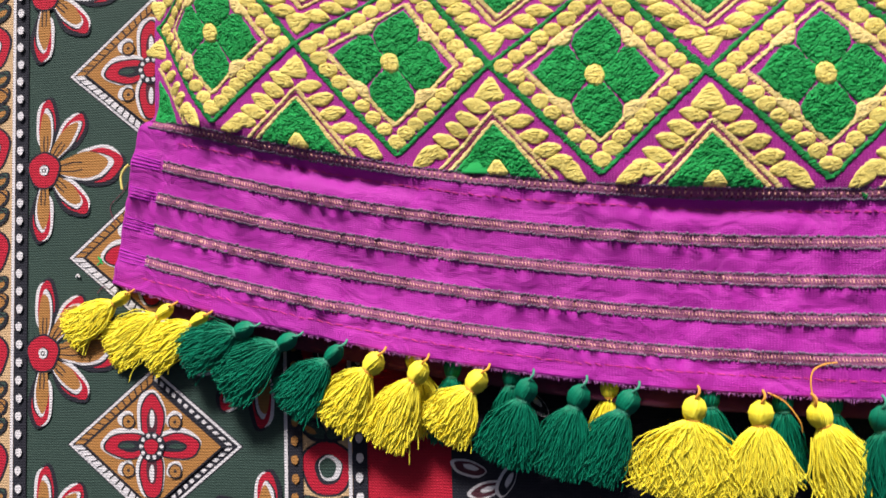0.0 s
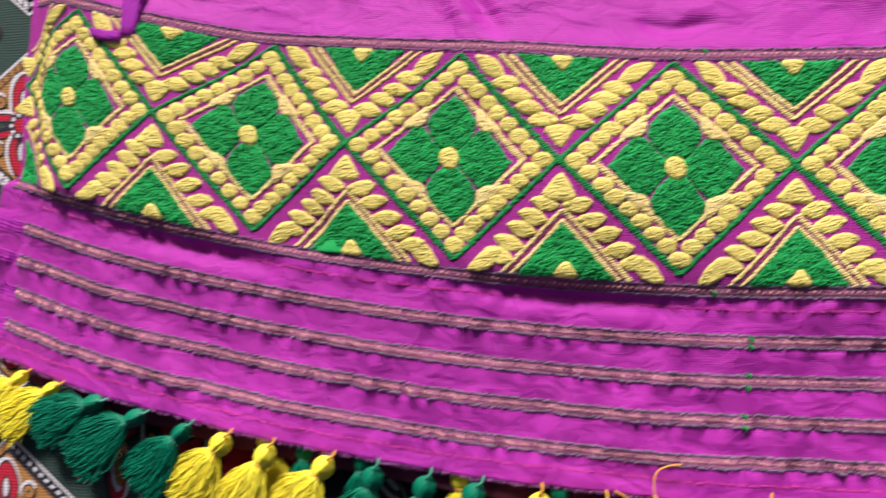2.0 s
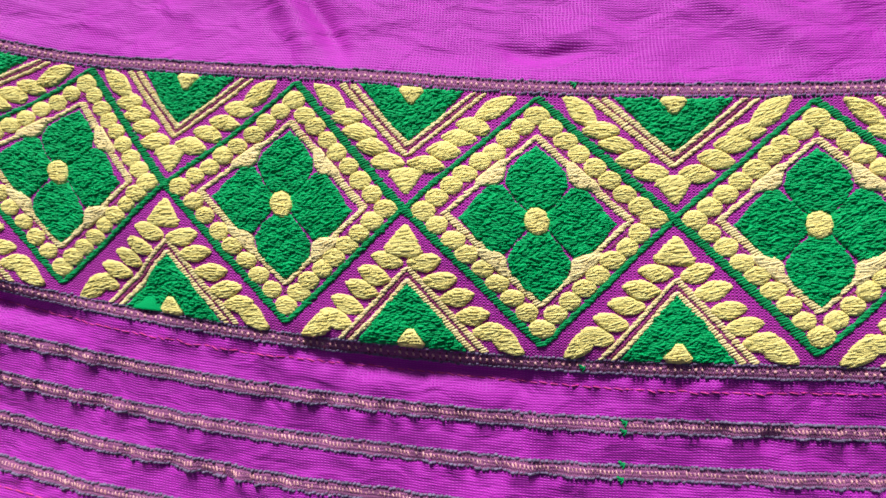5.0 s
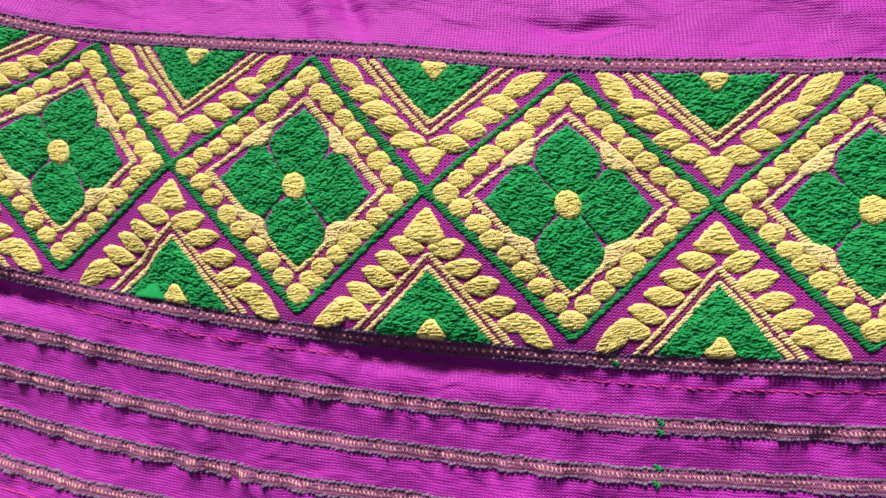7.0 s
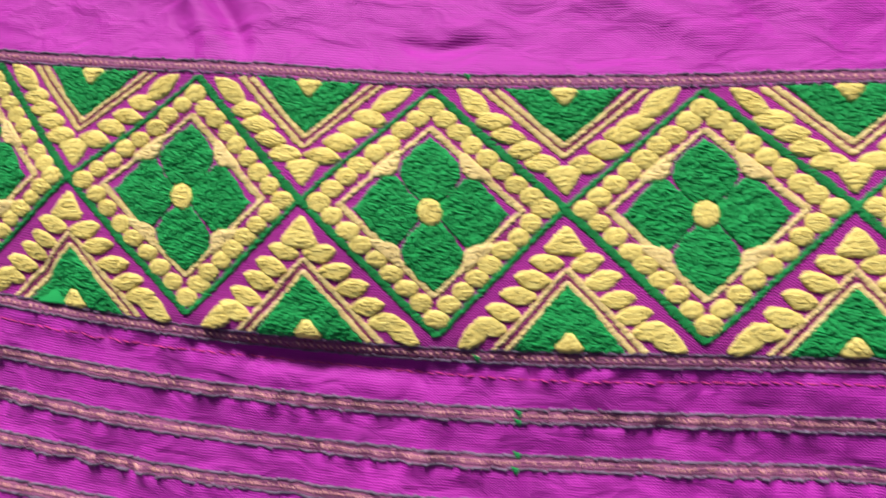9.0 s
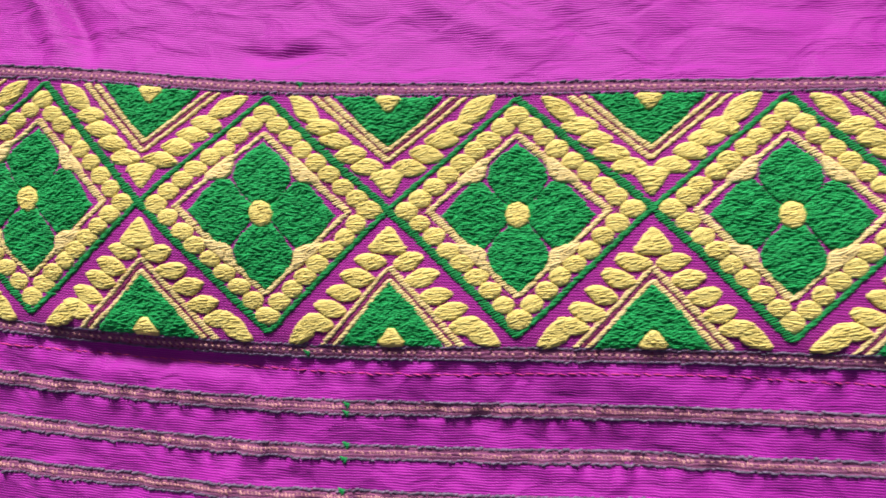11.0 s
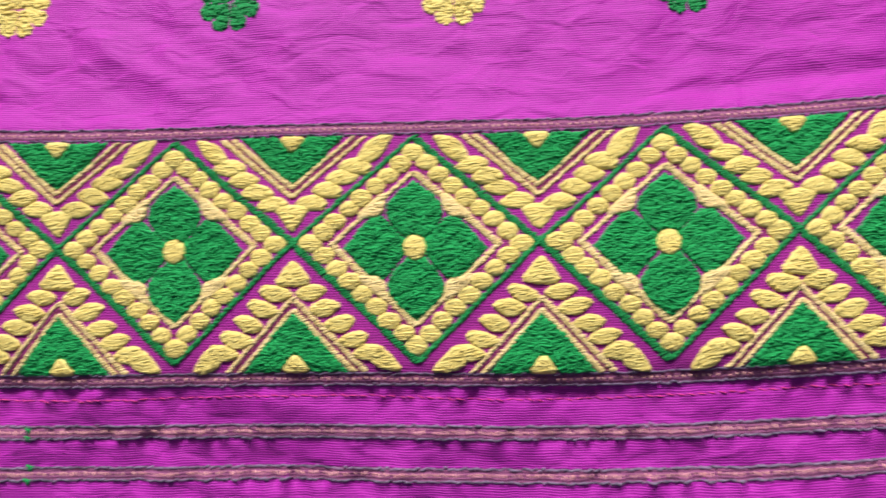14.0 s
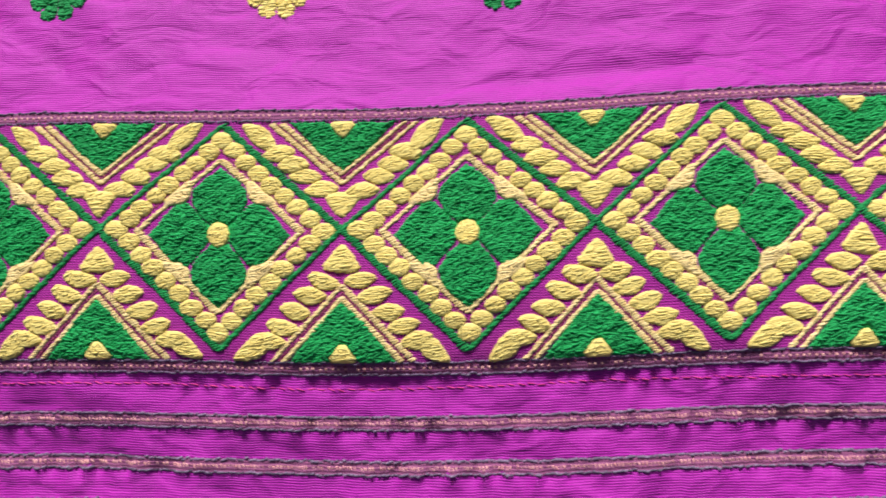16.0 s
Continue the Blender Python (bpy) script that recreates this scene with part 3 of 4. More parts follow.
REPEAT = 0.0868
for k in range(-5, 6):
    share("printed_flower", flower_me, on_bed(-0.0870, -0.0182 + REPEAT * k), bedspread)
    share("printed_flower", flower_me, on_bed(0.0225, -0.0182 + REPEAT * k, 180), bedspread)
    share("printed_medallion", medallion_me, on_bed(-0.0310, -0.0605 + REPEAT * k), bedspread)
for k in range(-9, 10):
    for x in (-0.1180, 0.0512):
        share("printed_border_repeat", border_me, on_bed(x, -0.1060 + 0.0500 * k), bedspread)
leaf_print = Stamp()
for k, (px_, py_, turn) in enumerate(((0.0, 0.0, 20), (0.009, 0.004, 62), (-0.007, 0.009, -15), (0.004, -0.011, 100))):
    leaf_print.blob(px_, py_, 0.0078, 0.0034, W_, turn)
    leaf_print.blob(px_ + 0.0006, py_, 0.0068, 0.0026, K if k % 2 else M_, turn)
    leaf_print.blob(px_ + 0.0012, py_ + 0.0004, 0.0034, 0.0011, W_, turn)
leaf_me = leaf_print.mesh("printed_leaf_spray")
for k in range(-6, 8):
    share("printed_leaf_spray", leaf_me, on_bed(0.1200 + 0.012 * (k % 2), -0.1640 + 0.043 * k, 35 * k), bedspread)
white_dots, ochre_dots = dotted_print(1.1, W_, 0.0084), dotted_print(1.1, B_, 0.0082)
for x, me in ((-0.0990, white_dots), (-0.1335, white_dots), (0.0370, ochre_dots), (0.0662, white_dots)):
    share("printed_dotted_line", me, on_bed(x, -0.55, 0, 0.0006), bedspread)

# ---- the shawl ----
shawl = tagged(new("shawl"), "purple handwoven shawl with green and yellow embroidered border and tassels", "shawl")


def cloth_grid(u, v, drop=0.0, thick=0.0006, flip=False):
    uu, vv = np.meshgrid(u, v)
    p = lie(uu.ravel(), vv.ravel())
    p[:, 2] += drop
    nu, nv = len(u), len(v)
    a = (np.arange(nv - 1)[:, None] * nu + np.arange(nu - 1)[None]).ravel()
    top = np.stack([a, a + 1, a + nu + 1, a + nu], 1)
    under = p - (0, 0, thick)
    rim = np.r_[np.arange(nu), np.arange(1, nv) * nu + nu - 1, (nv - 1) * nu + np.arange(nu - 2, -1, -1), np.arange(nv - 2, 0, -1) * nu]
    nxt = np.roll(rim, -1)
    n = len(p)
    faces = np.vstack([top, top[:, ::-1] + n, np.stack([nxt, rim, rim + n, nxt + n], 1)])
    uv = np.stack([uu.ravel(), vv.ravel()], 1)
    return np.vstack([p, under]), faces, np.vstack([uv, uv])


u_axis = np.r_[np.arange(-0.045, 0.66, 0.0014), np.linspace(0.662, 1.0, 60)]
v_axis = np.r_[np.arange(HEM, 0.115, 0.0012), np.linspace(0.117, 0.42, 50)]
cv, cf, cuv = cloth_grid(u_axis, v_axis)
mesh_part("cloth", cv, cf, CLOTH, shawl, "purple handloom cotton, lightly creased", uv=cuv)

# the layer folded beneath, a little short of the top one's hem; its colour holds the hem's shade
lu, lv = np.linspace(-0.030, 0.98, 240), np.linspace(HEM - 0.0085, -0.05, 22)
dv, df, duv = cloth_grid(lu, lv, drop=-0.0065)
mesh_part("folded_layer", dv, df, UNDER, shawl, "lower layer of the folded shawl, maroon with shade in its colour", uv=duv)

# three added layers fill the pile and block light beneath the hem; same shade-darkened colour
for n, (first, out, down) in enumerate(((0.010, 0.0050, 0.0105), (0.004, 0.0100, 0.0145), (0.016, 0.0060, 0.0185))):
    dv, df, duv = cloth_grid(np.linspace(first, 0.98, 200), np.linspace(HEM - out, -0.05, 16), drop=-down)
    mesh_part("folded_layer", dv, df, UNDER, shawl, "added shade-dark layer that blocks light under the folded shawl", uv=duv)

# the border's own ground weave, denser and redder than the field
gu, gv = np.arange(-0.0445, 0.80, 0.0014), np.arange(-0.0455, 0.0395, 0.0012)
bv, bf, buv = cloth_grid(gu, gv, drop=0.00025, thick=0.0002)
mesh_part("border_ground", bv, bf, GROUND, shawl, "magenta ribbed weave behind the embroidery", uv=buv)

# border motifs, in cloth coordinates about the diamond's middle
MID = -0.0020
CORNERS = np.array([(-PITCH / 2, 0.0020), (0, 0.0388), (PITCH / 2, 0.0020), (0, -0.0388)])
TOP_PETAL = np.array([(0, 0.0225), (0.0050, 0.0192), (0.0088, 0.0152), (0.0098, 0.0112), (0.0068, 0.0064), (0, 0.0010)])
SIDE_PETAL = np.array([(0.0238, 0), (0.0190, 0.0060), (0.0146, 0.0102), (0.0104, 0.0104), (0.0060, 0.0056), (0.0012, 0)])
TOP_PETAL = np.vstack([TOP_PETAL, TOP_PETAL[-2:0:-1] * (-1, 1)])
SIDE_PETAL = np.vstack([SIDE_PETAL, SIDE_PETAL[-2:0:-1] * (1, -1)])
PETALS = [(TOP_PETAL, -10), (TOP_PETAL * (1, -1.07), -8), (SIDE_PETAL, 7), (SIDE_PETAL * (-1, 1), -20)]
HEART = np.array([(0.0040 * math.cos(a), 0.0044 * math.sin(a)) for a in np.linspace(0, 2 * math.pi, 9)[:-1]])


def motif(name, pair, mat, parent, label="", lift=0.0):
    ob = mesh_part(name, laid(pair[0], lift), pair[1], mat, parent, label)
    if len(pair[0]) > 300:
        ob["kind"] = "stuff"
    return ob


def shift(pts, du, dv):
    return np.asarray(pts) + (du, dv)


def small_mesh(name, pair, mat):
    me = bpy.data.meshes.new(name)
    me.from_pydata(pair[0].tolist(), [], [tuple(f) for f in pair[1]])
    me.materials.append(mat)
    me.polygons.foreach_set("use_smooth", np.full(len(me.polygons), True))
    return me


def bead_mesh(seed):
    """A small lozenge of weft floats."""
    r = np.random.default_rng(seed)
    pts = np.array([(-0.0041, -0.0004), (-0.0030, 0.0022), (-0.0004, 0.0031), (0.0028, 0.0025), (0.0041, 0.0003), (0.0030, -0.0022), (0.0004, -0.0031), (-0.0028, -0.0025)])
    return small_mesh("bead_stitch", brocade(pts * r.uniform(0.93, 1.07, (8, 2)), 0.0010, seed=seed), YELLOW)


def leaf_mesh(side, long, tall, slope, seed):
    """A leaf of weft floats: full towards its chevron, pointed away from it."""
    r = np.random.default_rng(seed)
    if slope:
        poly = np.array([(-0.50, -0.46), (-0.34, -0.04), (-0.10, 0.38), (0.18, 0.52), (0.46, 0.50), (0.36, 0.06), (0.12, -0.40), (-0.20, -0.54)]) * (-side * long, tall)
    else:
        poly = np.array([(-0.50, -0.16), (-0.30, 0.22), (-0.04, 0.46), (0.30, 0.50), (0.50, 0.22), (0.34, -0.16), (0.14, -0.46), (-0.22, -0.44)]) * (side * long, tall)
    return small_mesh("leaf_stitch", brocade(poly * r.uniform(0.93, 1.07, (8, 2)), 0.0010, seed=seed, longest=0.0036), YELLOW)


BEADS = [bead_mesh(k) for k in range(5)]
LEAVES = {s: [leaf_mesh(s, 0.0122, 0.0066, 0.0, 10 + k) for k in range(4)] for s in (-1, 1)}
BIG_LEAVES = {s: [leaf_mesh(s, 0.0158, 0.0088, 1.0, 30 + k) for k in range(3)] for s in (-1, 1)}


def apex_mesh(seed):
    """The fat three-cornered stitch where two leaf rows meet."""
    r = np.random.default_rng(seed)
    poly = np.array([(-0.0056, -0.0032), (-0.0024, 0.0018), (0.0, 0.0040), (0.0024, 0.0018), (0.0056, -0.0032), (0.0, -0.0040)])
    return small_mesh("leaf_stitch", brocade(poly * r.uniform(0.93, 1.06, (6, 2)), 0.0010, seed=seed, longest=0.0036), YELLOW)


APEX = [apex_mesh(50 + k) for k in range(3)]


def place(name, pool, u, v, turn=0.0, size=1.0):
    me = pool[int(rng.integers(len(pool)))]
    sc = Matrix.Diagonal((size * rng.uniform(0.93, 1.07), size * rng.uniform(0.93, 1.07), rng.uniform(0.85, 1.15), 1))
    share(name, me, spot(u + rng.normal(0, 0.0002), v + rng.normal(0, 0.0002), turn + rng.normal(0, 4)) @ sc, shawl)


SATIN = {"pitch": 0.00058, "length": 0.0026, "high": 0.00085, "wild": 0.22, "pad": 0.0007}
for i in range(9):
    uc = i * PITCH
    # the green diamond outline, its halves crossing its neighbours' at the nodes
    outline = shift(CORNERS, uc, MID)
    motif("diamond_outline", stepped(outline, 0.0037, closed=True, high=0.0012), LATTICE, shawl, "green corded diamond outline")
    ring = shift(CORNERS * 0.853, uc, MID)
    for k in range(4):
        p, q = ring[k], ring[(k + 1) % 4]
        for n in range(8):
            place("bead_stitch", BEADS, *(p + (q - p) * n / 8), size=0.97 if n else 1.06)
    inner = shift(CORNERS * 0.678, uc, MID)
    motif("inner_outline", stepped(inner, 0.0034, closed=True, high=0.0011), PALE, shawl, "pale yellow corded inner diamond")
    motif("dark_couching", stepped(shift(CORNERS * 0.755, uc, MID), 0.0011, closed=True, high=0.0007), COUCH, shawl, "fine dark rose line beside the beads")
    for n, (s, t) in enumerate(((-1, -1), (-1, 1), (1, -1), (1, 1))):
        wedge = np.array([(s * 0.0090, t * 0.0204), (s * 0.0222, t * 0.0094), (s * 0.0106, t * 0.0102)])
        motif("corner_fill", brocade(shift(wedge, uc, MID + 0.0004), 0.0011, seed=n, longest=0.0036), PALE, shawl, "pale yellow wedge beside the flower")
    flower = motif("flower_motif", merged(*[fill(shift(p * 1.03, uc, MID), [shift(HEART * 1.12, uc, MID)], angle=12 + 0.35 * a + rng.normal(0, 2), **SATIN) for p, a in PETALS]), GREEN, shawl, "green four-petalled satin-stitch flower")
    motif("flower_centre", brocade(shift(HEART * 1.06, uc, MID), 0.0014, seed=i), YELLOW, flower, "yellow stitched centre")

for i in range(-1, 9):
    un = (i + 0.5) * PITCH
    if i < 0:
        un += 0.0005
    sides = (-1, 1) if i >= 0 else (1,)
    # below the node: a point bead, leaves down both sides, a double chevron and a green triangle
    place("leaf_stitch", APEX, un, -0.0100, 0, 1.28)
    place("leaf_stitch", APEX, un, 0.0086, 180, 1.22)
    for s in sides:
        for du, dv in ((0.0054, -0.0164), (0.0102, -0.0216), (0.0150, -0.0268), (0.0199, -0.0320), (0.0246, -0.0366)):
            place("leaf_stitch", LEAVES[s], un + s * (du + 0.0006), dv - 0.0007, -3 * s, 0.99)
        place("leaf_stitch", BIG_LEAVES[s], un + s * 0.0300, -0.0396, -6 * s, 0.96)
        for du, dv in ((0.0062, 0.0131), (0.0116, 0.0175), (0.0166, 0.0219), (0.0212, 0.0261)):
            place("leaf_stitch", LEAVES[-s], un + s * (du + 0.0006), dv + 0.0007, 180 + 10 * s, 0.99)
        place("leaf_stitch", BIG_LEAVES[-s], un + s * 0.0288, 0.0325, 180 + 8 * s, 0.96)
    if i < 0:
        motif("chevron", stepped([(un + 0.0004, -0.0192), (un + 0.0238, -0.0438)], 0.0030), PALE, shawl, "pale yellow corded chevron at the fold")
        motif("chevron", stepped([(un + 0.0004, 0.0162), (un + 0.0250, 0.0368)], 0.0030), PALE, shawl, "pale yellow corded chevron at the fold")
        t1 = motif("triangle_motif", fill(shift([(0, -0.0442), (0, -0.0246), (0.0078, -0.0318), (0.0108, -0.0362), (0.0172, -0.0442)], un, 0), angle=11, **SATIN), GREEN, shawl, "green satin-stitch half triangle at the fold")
        t1["kind"] = "stuff"
        continue
    low = [stepped([(un - 0.0238 + g, -0.0438), (un, -0.0188 - g * 1.05), (un + 0.0238 - g, -0.0438)], 0.0028, high=0.0011) for g in (0.0000, 0.0039)]
    up = [stepped([(un - 0.0250 + g, 0.0368), (un, 0.0160 + g * 0.85), (un + 0.0250 - g, 0.0368)], 0.0028, high=0.0011) for g in (0.0000, 0.0039)]
    for half_, foot, tip_ in ((0.0238, -0.0438, -0.0209), (0.0250, 0.0368, 0.0177)):
        motif("dark_couching", stepped([(un - half_ + 0.0020, foot), (un, tip_), (un + half_ - 0.0020, foot)], 0.0012, high=0.0008), COUCH, shawl, "fine dark rose line between two pale ones")
    motif("chevron", merged(*low), PALE, shawl, "pale yellow double-corded chevron")
    motif("chevron", merged(*up), PALE, shawl, "pale yellow double-corded chevron")
    tip = np.array([(-0.0060, -0.0444), (0, -0.0368), (0.0060, -0.0444)])
    tri = np.array([(-0.0182, -0.0442), (-0.0116, -0.0362), (-0.0082, -0.0314), (0, -0.0240), (0.0082, -0.0314), (0.0116, -0.0362), (0.0182, -0.0442)])
    t1 = motif("triangle_motif", fill(shift(tri, un, 0), [shift(tip, un, 0)], angle=11, **SATIN), GREEN, shawl, "green satin-stitch triangle")
    t1["kind"] = "stuff"
    motif("triangle_tip", brocade(shift(tip, un, 0), 0.0017, seed=i), YELLOW, t1, "small yellow stitched point")
    tip = np.array([(-0.0056, 0.0376), (0, 0.0306), (0.0056, 0.0376)])
    tri = np.array([(-0.0184, 0.0374), (-0.0128, 0.0318), (-0.0086, 0.0268), (0, 0.0206), (0.0086, 0.0268), (0.0128, 0.0318), (0.0184, 0.0374)])
    t2 = motif("triangle_motif", fill(shift(tri, un, 0), [shift(tip, un, 0)], angle=11, **SATIN), GREEN, shawl, "green satin-stitch triangle")
    t2["kind"] = "stuff"
    motif("triangle_tip", brocade(shift(tip, un, 0), 0.0017, seed=i), YELLOW, t2, "small yellow stitched point")


# braids along the border and the four stripes below it
def run(v, u0, u1, spacing, half, wide, high, across=False, wander=0.00012, tilt=0.0):
    u = np.arange(u0, u1, spacing) + rng.normal(0, spacing * 0.06, len(np.arange(u0, u1, spacing)))
    n = len(u)
    a = (math.pi / 2 if across else 0) + radians(tilt) + rng.normal(0, 0.15, n)
    return stitches(np.stack([u, v + rng.normal(0, wander, n)], 1), np.stack([np.cos(a), np.sin(a)], 1), half * rng.uniform(0.8, 1.15, n), wide * rng.uniform(0.8, 1.15, n), high * rng.uniform(0.6, 1.2, n))


def ribbon(v, half, u0, u1, lift):
    u = np.arange(u0, u1, 0.002)
    w = np.linspace(v - half, v + half, 4)
    uu, vv = np.meshgrid(u, w)
    flat = np.stack([uu.ravel(), vv.ravel(), np.repeat([0, 1, 1, 0], len(u)) * lift], 1)
    a = (np.arange(3)[:, None] * len(u) + np.arange(len(u) - 1)[None]).ravel()
    return flat, np.stack([a, a + 1, a + len(u) + 1, a + len(u)], 1), np.stack([uu.ravel(), vv.ravel()], 1)


def braid(name, v, half, u0, u1, label, pink_step, pink_tall):
    flat, faces, uv = ribbon(v, half, u0, u1, 0.00035)
    base = mesh_part(name, laid(flat, 0.0001), faces, RIBBON, shawl, label, uv=uv)
    for s in (-1, 1):
        motif("edge_thread", run(v + s * half * 0.86, u0, u1, 0.00135, 0.00074, 0.00110, 0.0012, wander=0.00018, tilt=16), GREY, base, "slate-grey whipped edge thread")
    motif("pink_stitching", run(v, u0, u1, pink_step, pink_tall, pink_step * 0.58, 0.0010, across=True, tilt=14), PINK, base, "row of small pink stitches")
    return base


LAST = 0.80
for v, start in zip(STRIPES, (-0.0270, -0.0285, -0.0290, -0.0310)):
    braid("stripe_braid", v, 0.0025, start, LAST, "narrow grey-edged pink braided stripe", 0.00128, 0.00095)
for v in (EDGE_LOW, EDGE_TOP):
    b = braid("edging_braid", v, 0.0023, -0.040, LAST, "grey and pink braid edging the border", 0.0022, 0.0007)
    motif("dark_stitching", run(v + 0.0010, -0.040, LAST, 0.0022, 0.0006, 0.0010, 0.0007, across=True), MAROON, b)
    motif("dark_stitching", run(v - 0.0010, -0.040, LAST, 0.0022, 0.0006, 0.0010, 0.0007, across=True), MAROON, b)


def running(v, u0, u1, step, mat, name, label, wander):
    u = np.arange(u0, u1, step)
    c = np.stack([u, v + wander * np.sin(u * 37) + rng.normal(0, 0.00015, len(u))], 1)
    a = rng.normal(radians(-8), 0.12, len(u))
    motif(name, stitches(c, np.stack([np.cos(a), np.sin(a)], 1), np.full(len(u), step * 0.46), np.full(len(u), 0.00055), np.full(len(u), 0.0005)), mat, shawl, label)


running(-0.0530, -0.02, LAST, 0.0034, ROSE, "seam_stitching", "loose rose running stitch below the border", 0.0005)
running(-0.1185, -0.03, LAST, 0.0040, ROSE, "hem_stitching", "rose running stitch along the hem", 0.0003)

# selvedge: fine raised cords where the stripes begin
for v in STRIPES:
    motif("selvedge_cord", merged(*[cord([(-0.0445, v + d), (-0.0290, v + d * 0.9)], 0.0007, spacing=0.0012, slant=10, high=0.0005) for d in (-0.0028, -0.0012, 0.0004, 0.0020)]), thread("purple yarn", (0.22, 0.008, 0.25), (0.45, 0.03, 0.46)) if v == STRIPES[0] else bpy.data.materials["purple yarn"], shawl)

# green knots where the yarn was joined
for u, v in ((0.2811, -0.0640), (0.2808, -0.0668), (0.2806, -0.0776), (0.2800, -0.0822), (0.2676, -0.0470), (0.2668, 0.0415), (0.2790, -0.0930), (0.2788, -0.0972)):
    c = np.array([(u, v), (u + 0.0004, v - 0.0005), (u - 0.0004, v + 0.0004)])
    motif("green_knot", stitches(c, np.array([(1, 0.3), (0.4, 1), (1, -0.5)]), np.full(3, 0.0012), np.full(3, 0.0009), np.full(3, 0.0014)), LATTICE, shawl, "small green knot of joined yarn")


# rosettes on the plain field
def rosette(u, v, mat, label):
    pairs = []
    for k in range(8):
        a = 2 * math.pi * (k + 0.5) / 8
        d, e = np.array([math.cos(a), math.sin(a)]), np.array([-math.sin(a), math.cos(a)])
        pairs.append(fill(np.array([d * 0.0006, d * 0.0060 + e * 0.0024, d * 0.0098 + e * 0.0036, d * 0.0121 + e * 0.0020, d * 0.0121 - e * 0.0020, d * 0.0098 - e * 0.0036, d * 0.0060 - e * 0.0024]) + (u, v), pitch=0.0009, length=0.0035, angle=4, high=0.0010))
    motif("rosette", merged(*pairs), mat, shawl, label)


for n in range(9):
    rosette(0.1045 + 0.0838 * n, 0.0925, LATTICE if n % 2 else YELLOW, "green woven rosette" if n % 2 else "yellow woven rosette")


# ---- tassels along the hem ----
def tube(path, r, sides=4):
    path = np.asarray(path, float)
    d = np.gradient(path, axis=0)
    d /= np.linalg.norm(d, axis=1)[:, None] + 1e-12
    a = np.cross(d, (0, 0, 1.0))
    a /= np.linalg.norm(a, axis=1)[:, None] + 1e-9
    b = np.cross(d, a)
    ang = np.arange(sides) * 2 * math.pi / sides
    r = np.broadcast_to(r, (len(path),))
    v = path[:, None] + r[:, None, None] * (np.cos(ang)[None, :, None] * a[:, None] + np.sin(ang)[None, :, None] * b[:, None])
    k = np.arange(len(path) - 1)[:, None] * sides + np.arange(sides)[None]
    nx = np.arange(len(path) - 1)[:, None] * sides + (np.arange(sides)[None] + 1) % sides
    f = np.stack([k, nx, nx + sides, k + sides], -1).reshape(-1, 4)
    return v.reshape(-1, 3), f


